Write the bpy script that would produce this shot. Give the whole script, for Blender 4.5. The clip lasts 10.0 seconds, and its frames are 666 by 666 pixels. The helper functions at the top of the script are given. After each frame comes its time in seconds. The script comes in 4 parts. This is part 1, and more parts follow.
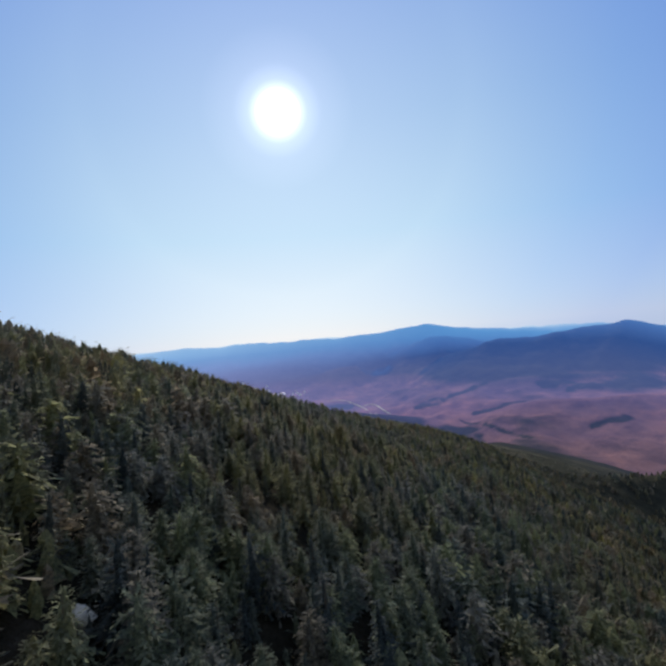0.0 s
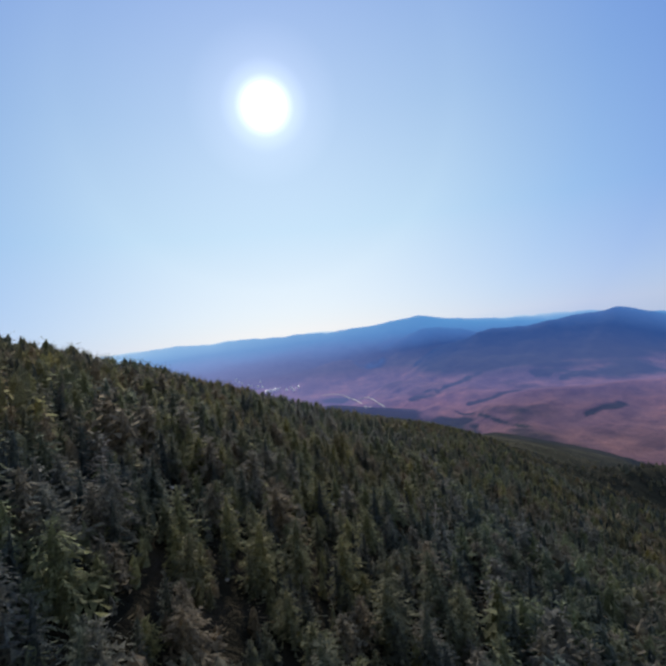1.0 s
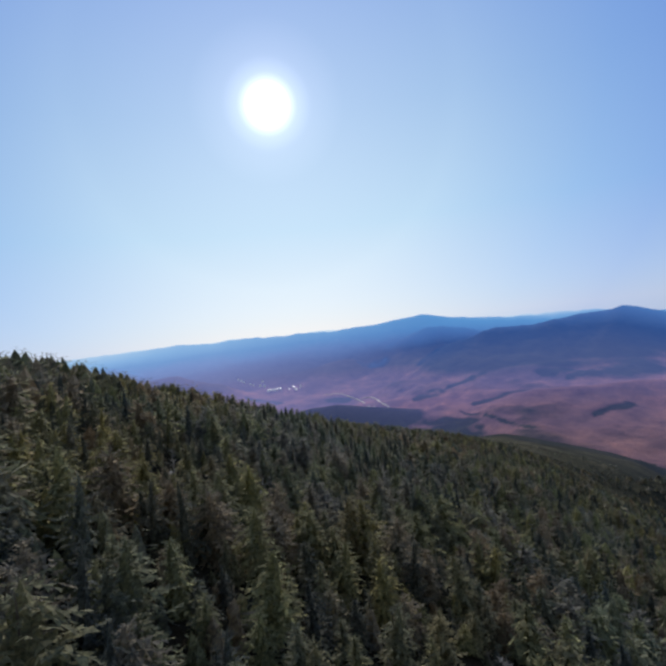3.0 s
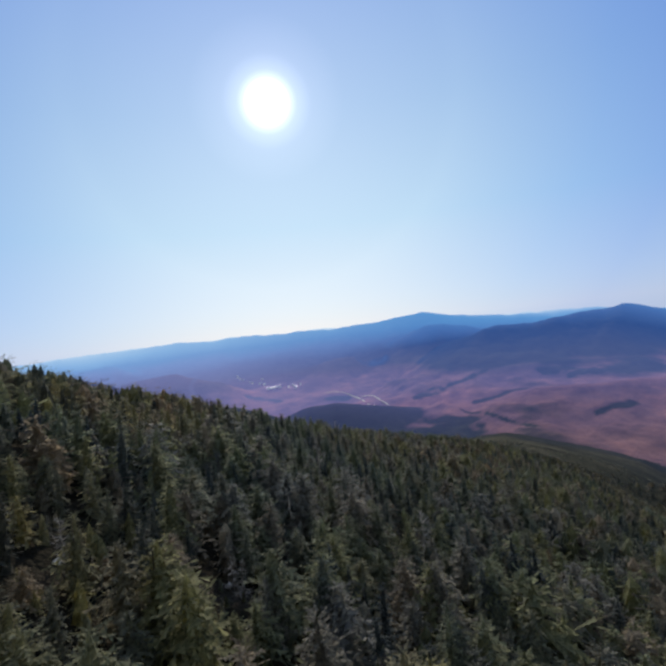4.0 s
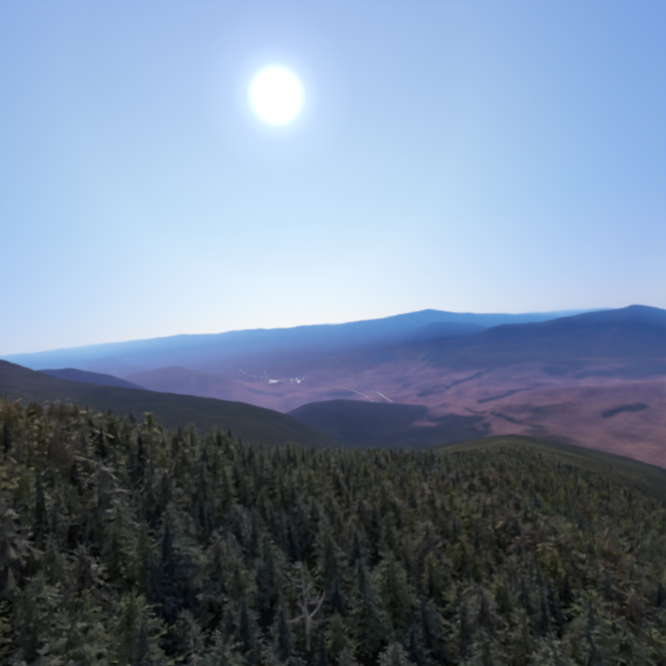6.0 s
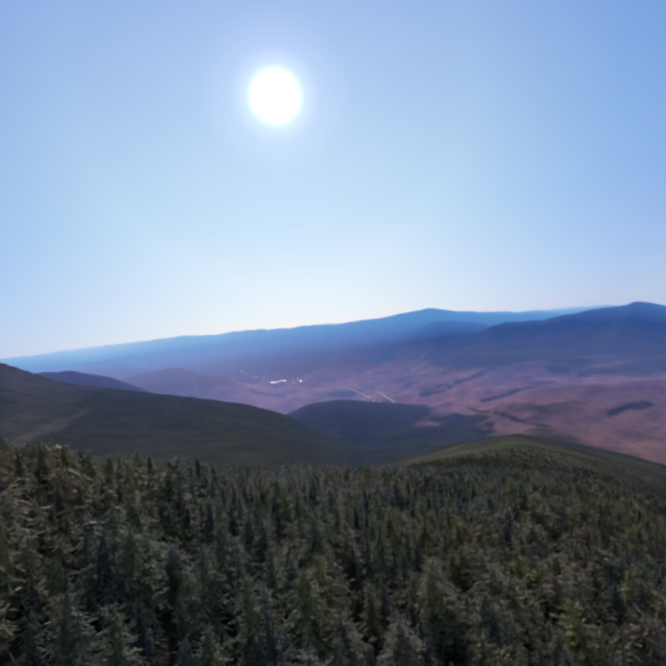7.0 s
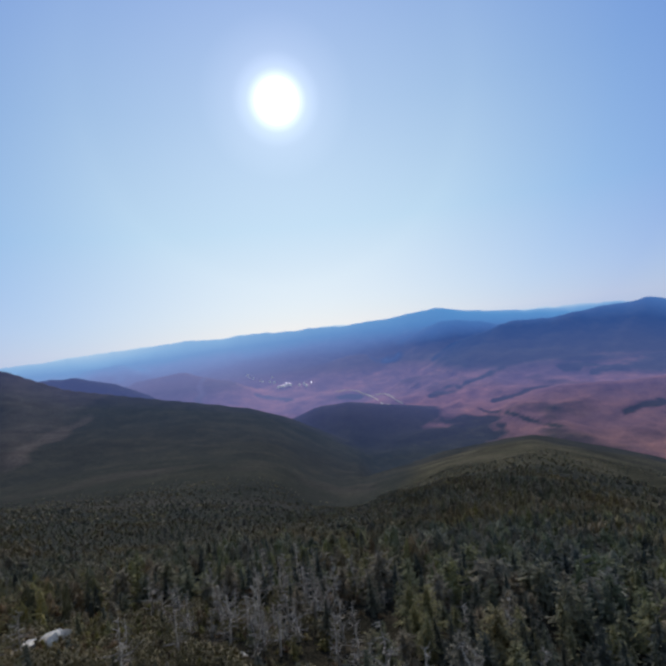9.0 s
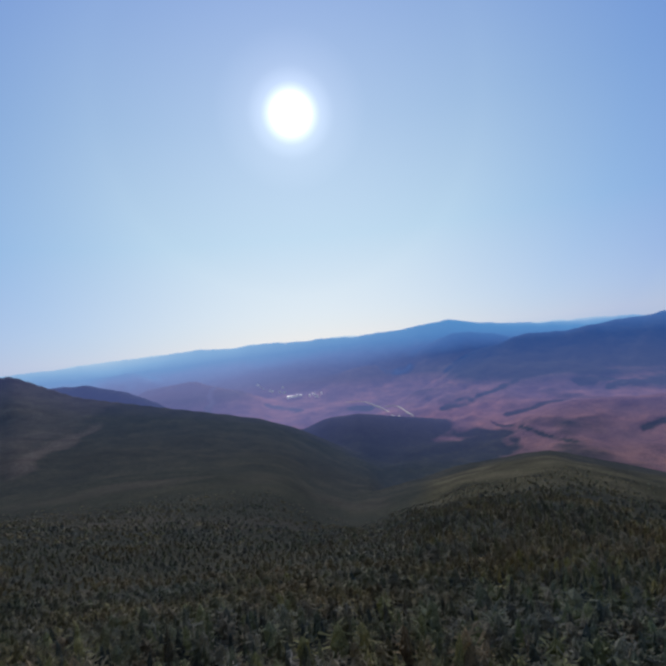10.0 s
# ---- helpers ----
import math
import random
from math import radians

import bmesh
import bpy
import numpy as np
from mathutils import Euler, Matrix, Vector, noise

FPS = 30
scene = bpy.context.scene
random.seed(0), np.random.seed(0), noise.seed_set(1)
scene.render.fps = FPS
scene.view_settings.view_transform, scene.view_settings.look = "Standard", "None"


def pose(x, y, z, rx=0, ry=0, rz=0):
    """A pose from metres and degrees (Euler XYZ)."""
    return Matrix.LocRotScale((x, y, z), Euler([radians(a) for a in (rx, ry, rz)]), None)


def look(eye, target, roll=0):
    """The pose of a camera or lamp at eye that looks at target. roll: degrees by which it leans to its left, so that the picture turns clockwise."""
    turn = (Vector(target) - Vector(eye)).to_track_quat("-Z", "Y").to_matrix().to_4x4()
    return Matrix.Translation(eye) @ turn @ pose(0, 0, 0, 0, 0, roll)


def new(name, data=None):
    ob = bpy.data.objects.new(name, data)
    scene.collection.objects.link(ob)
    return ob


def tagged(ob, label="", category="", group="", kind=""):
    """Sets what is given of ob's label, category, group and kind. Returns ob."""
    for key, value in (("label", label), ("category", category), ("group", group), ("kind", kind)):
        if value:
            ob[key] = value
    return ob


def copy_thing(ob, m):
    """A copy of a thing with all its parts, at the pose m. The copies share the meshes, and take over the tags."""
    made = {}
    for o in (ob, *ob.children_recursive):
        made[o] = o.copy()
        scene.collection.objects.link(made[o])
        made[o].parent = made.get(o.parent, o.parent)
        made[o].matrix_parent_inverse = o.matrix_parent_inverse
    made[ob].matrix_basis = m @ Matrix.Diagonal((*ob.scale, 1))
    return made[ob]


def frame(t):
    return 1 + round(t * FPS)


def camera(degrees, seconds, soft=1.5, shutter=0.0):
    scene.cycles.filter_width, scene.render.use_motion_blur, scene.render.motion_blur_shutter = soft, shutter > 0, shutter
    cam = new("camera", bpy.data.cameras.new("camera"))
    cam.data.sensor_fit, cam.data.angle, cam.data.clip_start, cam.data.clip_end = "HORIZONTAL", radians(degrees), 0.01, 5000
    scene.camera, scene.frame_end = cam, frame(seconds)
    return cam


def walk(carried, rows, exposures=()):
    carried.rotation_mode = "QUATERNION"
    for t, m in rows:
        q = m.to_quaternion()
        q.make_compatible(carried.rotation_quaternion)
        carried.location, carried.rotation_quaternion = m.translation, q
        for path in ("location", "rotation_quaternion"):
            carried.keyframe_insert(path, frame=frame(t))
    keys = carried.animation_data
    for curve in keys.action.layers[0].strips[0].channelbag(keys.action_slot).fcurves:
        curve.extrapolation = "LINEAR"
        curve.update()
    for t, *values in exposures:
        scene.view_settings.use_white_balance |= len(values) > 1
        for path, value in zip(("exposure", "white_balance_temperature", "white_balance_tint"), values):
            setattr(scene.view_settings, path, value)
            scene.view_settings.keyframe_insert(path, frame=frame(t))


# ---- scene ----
cam = camera(68.2, 10.0, soft=3.2)
walk(cam, [
    (0.0, pose(0.00, 0.00, 0.00, 90.21, 4.76, 0.43)),
    (0.5, pose(-0.34, 8.94, -0.64, 89.45, 5.89, -0.26)),
    (1.0, pose(-0.64, 17.78, -1.30, 89.44, 6.19, -0.45)),
    (1.5, pose(-0.87, 26.30, -1.88, 89.47, 6.10, -0.35)),
    (2.0, pose(-1.04, 34.85, -2.49, 89.41, 5.83, -0.27)),
    (2.5, pose(-1.04, 42.95, -3.11, 89.31, 5.92, -0.19)),
    (2.7, pose(-1.02, 46.08, -3.50, 89.45, 6.10, -0.14)),
    (3.8, pose(-2.23, 64.81, -4.91, 89.07, 6.14, -0.14)),
    (4.0, pose(-2.36, 68.36, -5.24, 89.14, 6.08, -0.16)),
    (4.5, pose(-2.61, 77.25, -5.96, 89.14, 6.00, -0.11)),
    (5.0, pose(-2.76, 85.72, -6.71, 89.21, 6.13, -0.12)),
    (5.5, pose(-2.85, 93.91, -7.39, 89.10, 5.80, -0.00)),
    (5.7, pose(-2.90, 97.18, -7.61, 88.81, 5.37, 0.15)),
    (6.8, pose(-3.79, 115.92, -8.55, 88.52, 3.99, 0.66)),
    (7.0, pose(-3.80, 119.40, -8.97, 88.65, 5.29, 0.47)),
    (7.5, pose(-4.18, 128.33, -9.73, 88.73, 6.01, 0.44)),
    (8.0, pose(-4.51, 137.18, -10.44, 88.77, 6.08, 0.76)),
    (8.5, pose(-4.84, 145.81, -11.21, 88.87, 6.62, 0.81)),
    (9.0, pose(-5.22, 154.05, -11.92, 89.00, 6.48, 1.13)),
    (9.5, pose(-5.73, 162.20, -12.71, 89.40, 6.55, 1.38)),
    (10.0, pose(-6.25, 170.07, -13.41, 90.39, 5.83, 2.41)),
], exposures=((0.0, 0.0), (8.0, 0.0), (9.0, -0.07), (10.0, -0.13)))

# ---------------------------------------------------------------- light
SUN_AZ, SUN_EL = -4.7, 24.7          # degrees right of the heading, above level
sun_way = Vector((math.sin(radians(SUN_AZ)) * math.cos(radians(SUN_EL)),
                  math.cos(radians(SUN_AZ)) * math.cos(radians(SUN_EL)),
                  math.sin(radians(SUN_EL))))


def ramp_set(r, stops):
    e = r.color_ramp.elements
    e[0].position, e[0].color = stops[0][0], (*stops[0][1], 1)
    e[1].position, e[1].color = stops[-1][0], (*stops[-1][1], 1)
    for p, c in stops[1:-1]:
        e.new(p).color = (*c, 1)


def build_world():
    """Clear autumn sky: a Nishita sky veiled by thin bright haze, and the glare of the sun itself."""
    w = bpy.data.worlds.new("sky")
    scene.world = w
    w.use_nodes = True
    nt = w.node_tree
    nt.nodes.clear()
    N, L = nt.nodes.new, nt.links.new
    out, bg = N("ShaderNodeOutputWorld"), N("ShaderNodeBackground")
    sky = N("ShaderNodeTexSky")
    sky.sky_type = "NISHITA"
    sky.sun_disc = False
    sky.sun_elevation = radians(SUN_EL)
    sky.sun_rotation = radians(SUN_AZ)
    sky.altitude, sky.air_density, sky.dust_density, sky.ozone_density = 1200, 1.0, 0.2, 3.0
    tc, nrm, sep = N("ShaderNodeTexCoord"), N("ShaderNodeVectorMath"), N("ShaderNodeSeparateXYZ")
    nrm.operation = "NORMALIZE"
    L(tc.outputs["Generated"], nrm.inputs[0])
    L(nrm.outputs["Vector"], sep.inputs[0])
    # haze: near white at the skyline, blue above, unseen zenith greyed for neutral fill
    hz = N("ShaderNodeMapRange")
    hz.inputs["From Min"].default_value, hz.inputs["From Max"].default_value = -0.05, 0.95
    L(sep.outputs["Z"], hz.inputs["Value"])
    veil = N("ShaderNodeValToRGB")
    L(hz.outputs[0], veil.inputs["Fac"])
    ramp_set(veil, [(0.0, (0.92, 0.92, 0.94)), (0.05, (0.92, 0.93, 0.96)), (0.10, (0.84, 0.90, 0.97)), (0.25, (0.57, 0.77, 0.94)),
                    (0.45, (0.408, 0.60, 0.88)), (0.62, (0.312, 0.48, 0.85)), (0.8, (0.33, 0.46, 0.70)), (1.0, (0.42, 0.50, 0.62))])
    # away from the sun the blue deepens; behind, unseen, warmed to neutralise the fill
    dot = N("ShaderNodeVectorMath")
    dot.operation = "DOT_PRODUCT"
    dot.inputs[1].default_value = sun_way
    L(nrm.outputs["Vector"], dot.inputs[0])
    ac = N("ShaderNodeMath"); ac.operation = "ARCCOSINE"
    L(dot.outputs["Value"], ac.inputs[0])
    deg = N("ShaderNodeMath"); deg.operation = "MULTIPLY"; deg.inputs[1].default_value = 180 / math.pi / 90
    deg.use_clamp = True
    L(ac.outputs[0], deg.inputs[0])
    side = N("ShaderNodeValToRGB")
    L(deg.outputs[0], side.inputs["Fac"])
    ramp_set(side, [(0.0, (1.12, 1.06, 1.0)), (0.22, (1.0, 1.0, 1.0)), (0.30, (0.772, 0.84, 0.95)), (0.37, (0.592, 0.71, 0.92)), (0.45, (0.458, 0.58, 0.87)), (0.55, (0.44, 0.56, 0.80)), (1.0, (0.95, 0.84, 0.72))])
    vm = N("ShaderNodeMix"); vm.data_type = "RGBA"; vm.blend_type = "MULTIPLY"; vm.inputs["Factor"].default_value = 1.0
    L(veil.outputs["Color"], vm.inputs["A"]); L(side.outputs["Color"], vm.inputs["B"])
    sk = N("ShaderNodeVectorMath"); sk.operation = "SCALE"; sk.inputs["Scale"].default_value = 0.1
    L(sky.outputs["Color"], sk.inputs[0])
    mx = N("ShaderNodeMix"); mx.data_type = "RGBA"; mx.inputs["Factor"].default_value = 0.85
    L(sk.outputs["Vector"], mx.inputs["A"]); L(vm.outputs["Result"], mx.inputs["B"])
    # the sun: a bright ball with a soft rim
    glare = N("ShaderNodeValToRGB")
    L(deg.outputs[0], glare.inputs["Fac"])
    ramp_set(glare, [(0.0, (1, 1, 1)), (0.018, (0.9, 0.9, 0.9)), (0.0255, (0.38, 0.38, 0.38)), (0.034, (0.17, 0.17, 0.18)), (0.052, (0.07, 0.068, 0.074)), (0.09, (0.025, 0.026, 0.03)), (0.2, (0, 0, 0))])
    gs = N("ShaderNodeVectorMath"); gs.operation = "SCALE"; gs.inputs["Scale"].default_value = 1.6
    L(glare.outputs["Color"], gs.inputs[0])
    gl = N("ShaderNodeMix"); gl.data_type = "RGBA"; gl.blend_type = "ADD"; gl.inputs["Factor"].default_value = 1.0
    L(mx.outputs["Result"], gl.inputs["A"]); L(gs.outputs["Vector"], gl.inputs["B"])
    L(gl.outputs["Result"], bg.inputs["Color"])
    bg.inputs["Strength"].default_value = 1.0
    L(bg.outputs[0], out.inputs[0])


build_world()
sun_data = bpy.data.lights.new("sun", "SUN")
sun_data.energy, sun_data.angle, sun_data.color = 4.4, radians(0.6), (1.0, 0.93, 0.82)
sun_lamp = new("sun", sun_data)
sun_lamp.matrix_world = look(sun_way * 300, (0, 0, 0))

# ---------------------------------------------------------------- materials


def mat_new(name):
    m = bpy.data.materials.new(name)
    m.use_nodes = True
    nt = m.node_tree
    b = nt.nodes["Principled BSDF"]
    return m, nt, nt.nodes.new, nt.links.new, b


def noise_node(nt, scale, detail=4.0, rough=0.55, vec=None):
    n = nt.nodes.new("ShaderNodeTexNoise")
    n.inputs["Scale"].default_value, n.inputs["Detail"].default_value, n.inputs["Roughness"].default_value = scale, detail, rough
    if vec is not None:
        nt.links.new(vec, n.inputs["Vector"])
    return n


def ramp_node(nt, fac, stops):
    r = nt.nodes.new("ShaderNodeValToRGB")
    ramp_set(r, stops)
    nt.links.new(fac, r.inputs["Fac"])
    return r


def mix_node(nt, fac, a, b, blend="MIX"):
    m = nt.nodes.new("ShaderNodeMix")
    m.data_type, m.blend_type = "RGBA", blend
    for key, v in (("Factor", fac), ("A", a), ("B", b)):
        if isinstance(v, (int, float)):
            m.inputs[key].default_value = v
        elif isinstance(v, tuple):
            m.inputs[key].default_value = (*v, 1)
        else:
            nt.links.new(v, m.inputs[key])
    return m.outputs["Result"]


def foliage_material(name, tones, through_leaf):
    """Needles: each tree its own green, olive, grey or rust by its tone, each bough lighter or darker, a little light through them."""
    m, nt, N, L, b = mat_new(name)
    g = N("ShaderNodeNewGeometry")
    att = N("ShaderNodeAttribute"); att.attribute_name = "tone"
    oi = N("ShaderNodeObjectInfo")
    shift = N("ShaderNodeMath"); shift.operation = "MULTIPLY_ADD"
    L(oi.outputs["Random"], shift.inputs[0]); shift.inputs[1].default_value = 0.2; shift.inputs[2].default_value = -0.1
    tone = N("ShaderNodeMath"); tone.operation = "ADD"
    L(att.outputs["Fac"], tone.inputs[0]); L(shift.outputs[0], tone.inputs[1])
    c1 = ramp_node(nt, tone.outputs[0], tones)
    n2 = noise_node(nt, 0.045, 2.0, 0.5, g.outputs["Position"])
    c2 = ramp_node(nt, n2.outputs["Fac"], [(0.35, (0.78, 0.92, 1.0)), (0.65, (1.10, 1.04, 0.86))])
    c = mix_node(nt, 1.0, c1.outputs["Color"], c2.outputs["Color"], "MULTIPLY")
    rv = N("ShaderNodeMapRange")
    rv.inputs["To Min"].default_value, rv.inputs["To Max"].default_value = 0.68, 1.32
    L(g.outputs["Random Per Island"], rv.inputs["Value"])
    n3 = noise_node(nt, 7.0, 3.0, 0.65, g.outputs["Position"])
    c3 = ramp_node(nt, n3.outputs["Fac"], [(0.34, (0.55, 0.57, 0.60)), (0.66, (1.40, 1.38, 1.25))])
    c = mix_node(nt, 1.0, c, c3.outputs["Color"], "MULTIPLY")
    hv = N("ShaderNodeVectorMath"); hv.operation = "SCALE"
    L(c, hv.inputs[0]); L(rv.outputs[0], hv.inputs["Scale"])
    L(hv.outputs["Vector"], b.inputs["Base Color"])
    b.inputs["Roughness"].default_value = 0.8
    b.inputs["Specular IOR Level"].default_value = 0.08
    tr = N("ShaderNodeBsdfTranslucent")
    L(hv.outputs["Vector"], tr.inputs["Color"])
    mx = N("ShaderNodeMixShader")
    mx.inputs["Fac"].default_value = through_leaf
    L(b.outputs[0], mx.inputs[1]); L(tr.outputs[0], mx.inputs[2])
    L(mx.outputs[0], nt.nodes["Material Output"].inputs["Surface"])
    return m


def bark_material(name, dark, light):
    m, nt, N, L, b = mat_new(name)
    tc = N("ShaderNodeTexCoord")
    mp = N("ShaderNodeMapping"); mp.inputs["Scale"].default_value = (9, 9, 1.5)
    L(tc.outputs["Object"], mp.inputs["Vector"])
    n = noise_node(nt, 2.0, 5.0, 0.6, mp.outputs[0])
    c = ramp_node(nt, n.outputs["Fac"], [(0.3, dark), (0.7, light)])
    oi = N("ShaderNodeObjectInfo")
    age = ramp_node(nt, oi.outputs["Random"], [(0.0, (0.35, 0.32, 0.30)), (0.5, (0.8, 0.78, 0.76)), (1.0, (1.15, 1.12, 1.08))])
    L(mix_node(nt, 1.0, c.outputs["Color"], age.outputs["Color"], "MULTIPLY"), b.inputs["Base Color"])
    b.inputs["Roughness"].default_value = 0.85
    bp = N("ShaderNodeBump"); bp.inputs["Distance"].default_value = 0.02
    L(n.outputs["Fac"], bp.inputs["Height"]); L(bp.outputs[0], b.inputs["Normal"])
    return m


def rock_material():
    m, nt, N, L, b = mat_new("pale_granite")
    g = N("ShaderNodeNewGeometry")
    n = noise_node(nt, 1.6, 8.0, 0.65, g.outputs["Position"])
    c = ramp_node(nt, n.outputs["Fac"], [(0.3, (0.30, 0.27, 0.24)), (0.5, (0.56, 0.52, 0.47)), (0.75, (0.74, 0.70, 0.64))])
    L(c.outputs["Color"], b.inputs["Base Color"])
    b.inputs["Roughness"].default_value = 0.85
    n2 = noise_node(nt, 6.0, 8.0, 0.7, g.outputs["Position"])
    bp = N("ShaderNodeBump"); bp.inputs["Distance"].default_value = 0.06
    L(n2.outputs["Fac"], bp.inputs["Height"]); L(bp.outputs[0], b.inputs["Normal"])
    return m


def plain_material(name, a, c, scale, rough=0.8):
    m, nt, N, L, b = mat_new(name)
    g = N("ShaderNodeNewGeometry")
    n = noise_node(nt, scale, 5.0, 0.6, g.outputs["Position"])
    r = ramp_node(nt, n.outputs["Fac"], [(0.3, a), (0.7, c)])
    L(r.outputs["Color"], b.inputs["Base Color"])
    b.inputs["Roughness"].default_value = rough
    return m


def ground_material():
    """Forest floor near by; further off the canopy of conifers or of bare rusty hardwoods, by the forest map;
    blue distance haze is painted in as emission, over base colours dimmed with distance."""
    m, nt, N, L, b = mat_new("mountain_country")
    g = N("ShaderNodeNewGeometry")
    P = g.outputs["Position"]
    sep = N("ShaderNodeSeparateXYZ")
    L(P, sep.inputs[0])
    att = N("ShaderNodeAttribute"); att.attribute_name = "conifer"
    n1 = noise_node(nt, 0.007, 6.0, 0.62, P)
    add = N("ShaderNodeMath"); add.operation = "MULTIPLY_ADD"
    L(n1.outputs["Fac"], add.inputs[0]); add.inputs[1].default_value = 0.7
    L(att.outputs["Fac"], add.inputs[2])
    kind = ramp_node(nt, add.outputs[0], [(0.50, (0, 0, 0)), (1.08, (1, 1, 1))])
    n2 = noise_node(nt, 0.012, 7.0, 0.68, P)
    hard = ramp_node(nt, n2.outputs["Fac"], [(0.3, (0.140, 0.084, 0.100)), (0.5, (0.218, 0.122, 0.128)), (0.7, (0.310, 0.162, 0.150))])
    con = ramp_node(nt, n2.outputs["Fac"], [(0.3, (0.024, 0.026, 0.025)), (0.5, (0.033, 0.035, 0.031)), (0.7, (0.048, 0.047, 0.038))])
    n4 = noise_node(nt, 0.22, 5.0, 0.7, P)
    mott = ramp_node(nt, n4.outputs["Fac"], [(0.3, (0.55, 0.55, 0.55)), (0.7, (1.35, 1.35, 1.35))])
    n5 = noise_node(nt, 0.0026, 4.0, 0.6, P)
    wide = ramp_node(nt, n5.outputs["Fac"], [(0.38, (0.66, 0.66, 0.76)), (0.5, (0.90, 0.88, 0.92)), (0.62, (1.12, 1.0, 0.92))])
    hardc = mix_node(nt, 1.0, hard.outputs["Color"], wide.outputs["Color"], "MULTIPLY")
    # bare birches near the heights are grey-brown, not rust
    upland = ramp_node(nt, n2.outputs["Fac"], [(0.3, (0.044, 0.038, 0.036)), (0.5, (0.066, 0.057, 0.053)), (0.7, (0.092, 0.080, 0.072))])
    low_down = N("ShaderNodeMapRange")
    low_down.inputs["From Min"].default_value, low_down.inputs["From Max"].default_value = -310, -370
    L(sep.outputs["Z"], low_down.inputs["Value"])
    hardc = mix_node(nt, low_down.outputs[0], upland.outputs["Color"], hardc)
    far = mix_node(nt, kind.outputs["Color"], hardc, con.outputs["Color"])
    low = ramp_node(nt, n2.outputs["Fac"], [(0.38, (0.028, 0.028, 0.022)), (0.5, (0.050, 0.047, 0.032)), (0.62, (0.078, 0.070, 0.050))])
    isl = N("ShaderNodeMapRange")
    isl.inputs["From Min"].default_value, isl.inputs["From Max"].default_value = 1.05, 1.5
    L(att.outputs["Fac"], isl.inputs["Value"])
    far = mix_node(nt, isl.outputs[0], far, low.outputs["Color"])
    far = mix_node(nt, 1.0, far, mott.outputs["Color"], "MULTIPLY")
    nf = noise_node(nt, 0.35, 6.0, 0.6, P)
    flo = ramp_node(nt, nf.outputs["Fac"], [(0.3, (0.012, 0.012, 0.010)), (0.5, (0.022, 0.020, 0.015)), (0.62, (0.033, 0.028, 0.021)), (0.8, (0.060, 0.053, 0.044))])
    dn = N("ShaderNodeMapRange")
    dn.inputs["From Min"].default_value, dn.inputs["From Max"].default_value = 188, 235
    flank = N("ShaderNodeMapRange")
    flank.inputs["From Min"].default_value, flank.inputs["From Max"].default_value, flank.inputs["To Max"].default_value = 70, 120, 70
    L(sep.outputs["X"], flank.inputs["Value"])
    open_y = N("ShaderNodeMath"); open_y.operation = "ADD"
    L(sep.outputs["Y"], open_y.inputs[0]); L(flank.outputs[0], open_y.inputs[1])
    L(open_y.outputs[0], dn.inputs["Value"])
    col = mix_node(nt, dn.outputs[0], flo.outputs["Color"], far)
    # painted haze, first half: the base colour is dimmed with distance
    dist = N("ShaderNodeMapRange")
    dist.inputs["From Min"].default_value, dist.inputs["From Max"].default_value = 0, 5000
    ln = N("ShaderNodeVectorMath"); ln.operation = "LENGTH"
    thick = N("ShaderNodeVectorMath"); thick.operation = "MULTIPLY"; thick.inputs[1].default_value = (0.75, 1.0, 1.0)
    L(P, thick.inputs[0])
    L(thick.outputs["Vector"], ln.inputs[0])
    # low bare ground counts as nearer, so less haze is painted on it
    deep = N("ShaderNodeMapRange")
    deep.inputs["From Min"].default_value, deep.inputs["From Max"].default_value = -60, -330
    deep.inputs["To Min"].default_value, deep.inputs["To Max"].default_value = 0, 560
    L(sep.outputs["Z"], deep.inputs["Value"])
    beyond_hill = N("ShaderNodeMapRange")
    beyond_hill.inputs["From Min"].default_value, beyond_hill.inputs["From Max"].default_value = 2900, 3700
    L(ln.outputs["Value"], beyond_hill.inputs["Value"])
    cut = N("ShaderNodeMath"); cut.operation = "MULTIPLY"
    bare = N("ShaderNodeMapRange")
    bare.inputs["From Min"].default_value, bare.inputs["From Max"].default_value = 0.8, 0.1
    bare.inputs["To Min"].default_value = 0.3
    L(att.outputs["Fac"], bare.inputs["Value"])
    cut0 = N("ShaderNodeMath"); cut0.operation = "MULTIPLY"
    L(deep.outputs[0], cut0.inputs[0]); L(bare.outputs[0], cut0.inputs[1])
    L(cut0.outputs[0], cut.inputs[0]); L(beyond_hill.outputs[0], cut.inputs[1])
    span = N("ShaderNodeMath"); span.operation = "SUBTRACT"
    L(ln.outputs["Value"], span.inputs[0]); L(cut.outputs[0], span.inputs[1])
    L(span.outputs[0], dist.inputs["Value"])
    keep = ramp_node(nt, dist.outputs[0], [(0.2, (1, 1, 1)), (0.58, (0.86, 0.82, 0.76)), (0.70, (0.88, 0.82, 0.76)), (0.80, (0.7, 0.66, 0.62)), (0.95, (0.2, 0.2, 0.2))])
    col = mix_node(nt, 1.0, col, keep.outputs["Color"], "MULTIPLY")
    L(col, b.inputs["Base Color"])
    b.inputs["Roughness"].default_value = 0.95
    b.inputs["Specular IOR Level"].default_value = 0.0
    n3 = noise_node(nt, 0.16, 6.0, 0.72, P)
    bp = N("ShaderNodeBump"); bp.inputs["Distance"].default_value = 2.5; bp.inputs["Strength"].default_value = 0.9
    L(n3.outputs["Fac"], bp.inputs["Height"]); L(bp.outputs[0], b.inputs["Normal"])
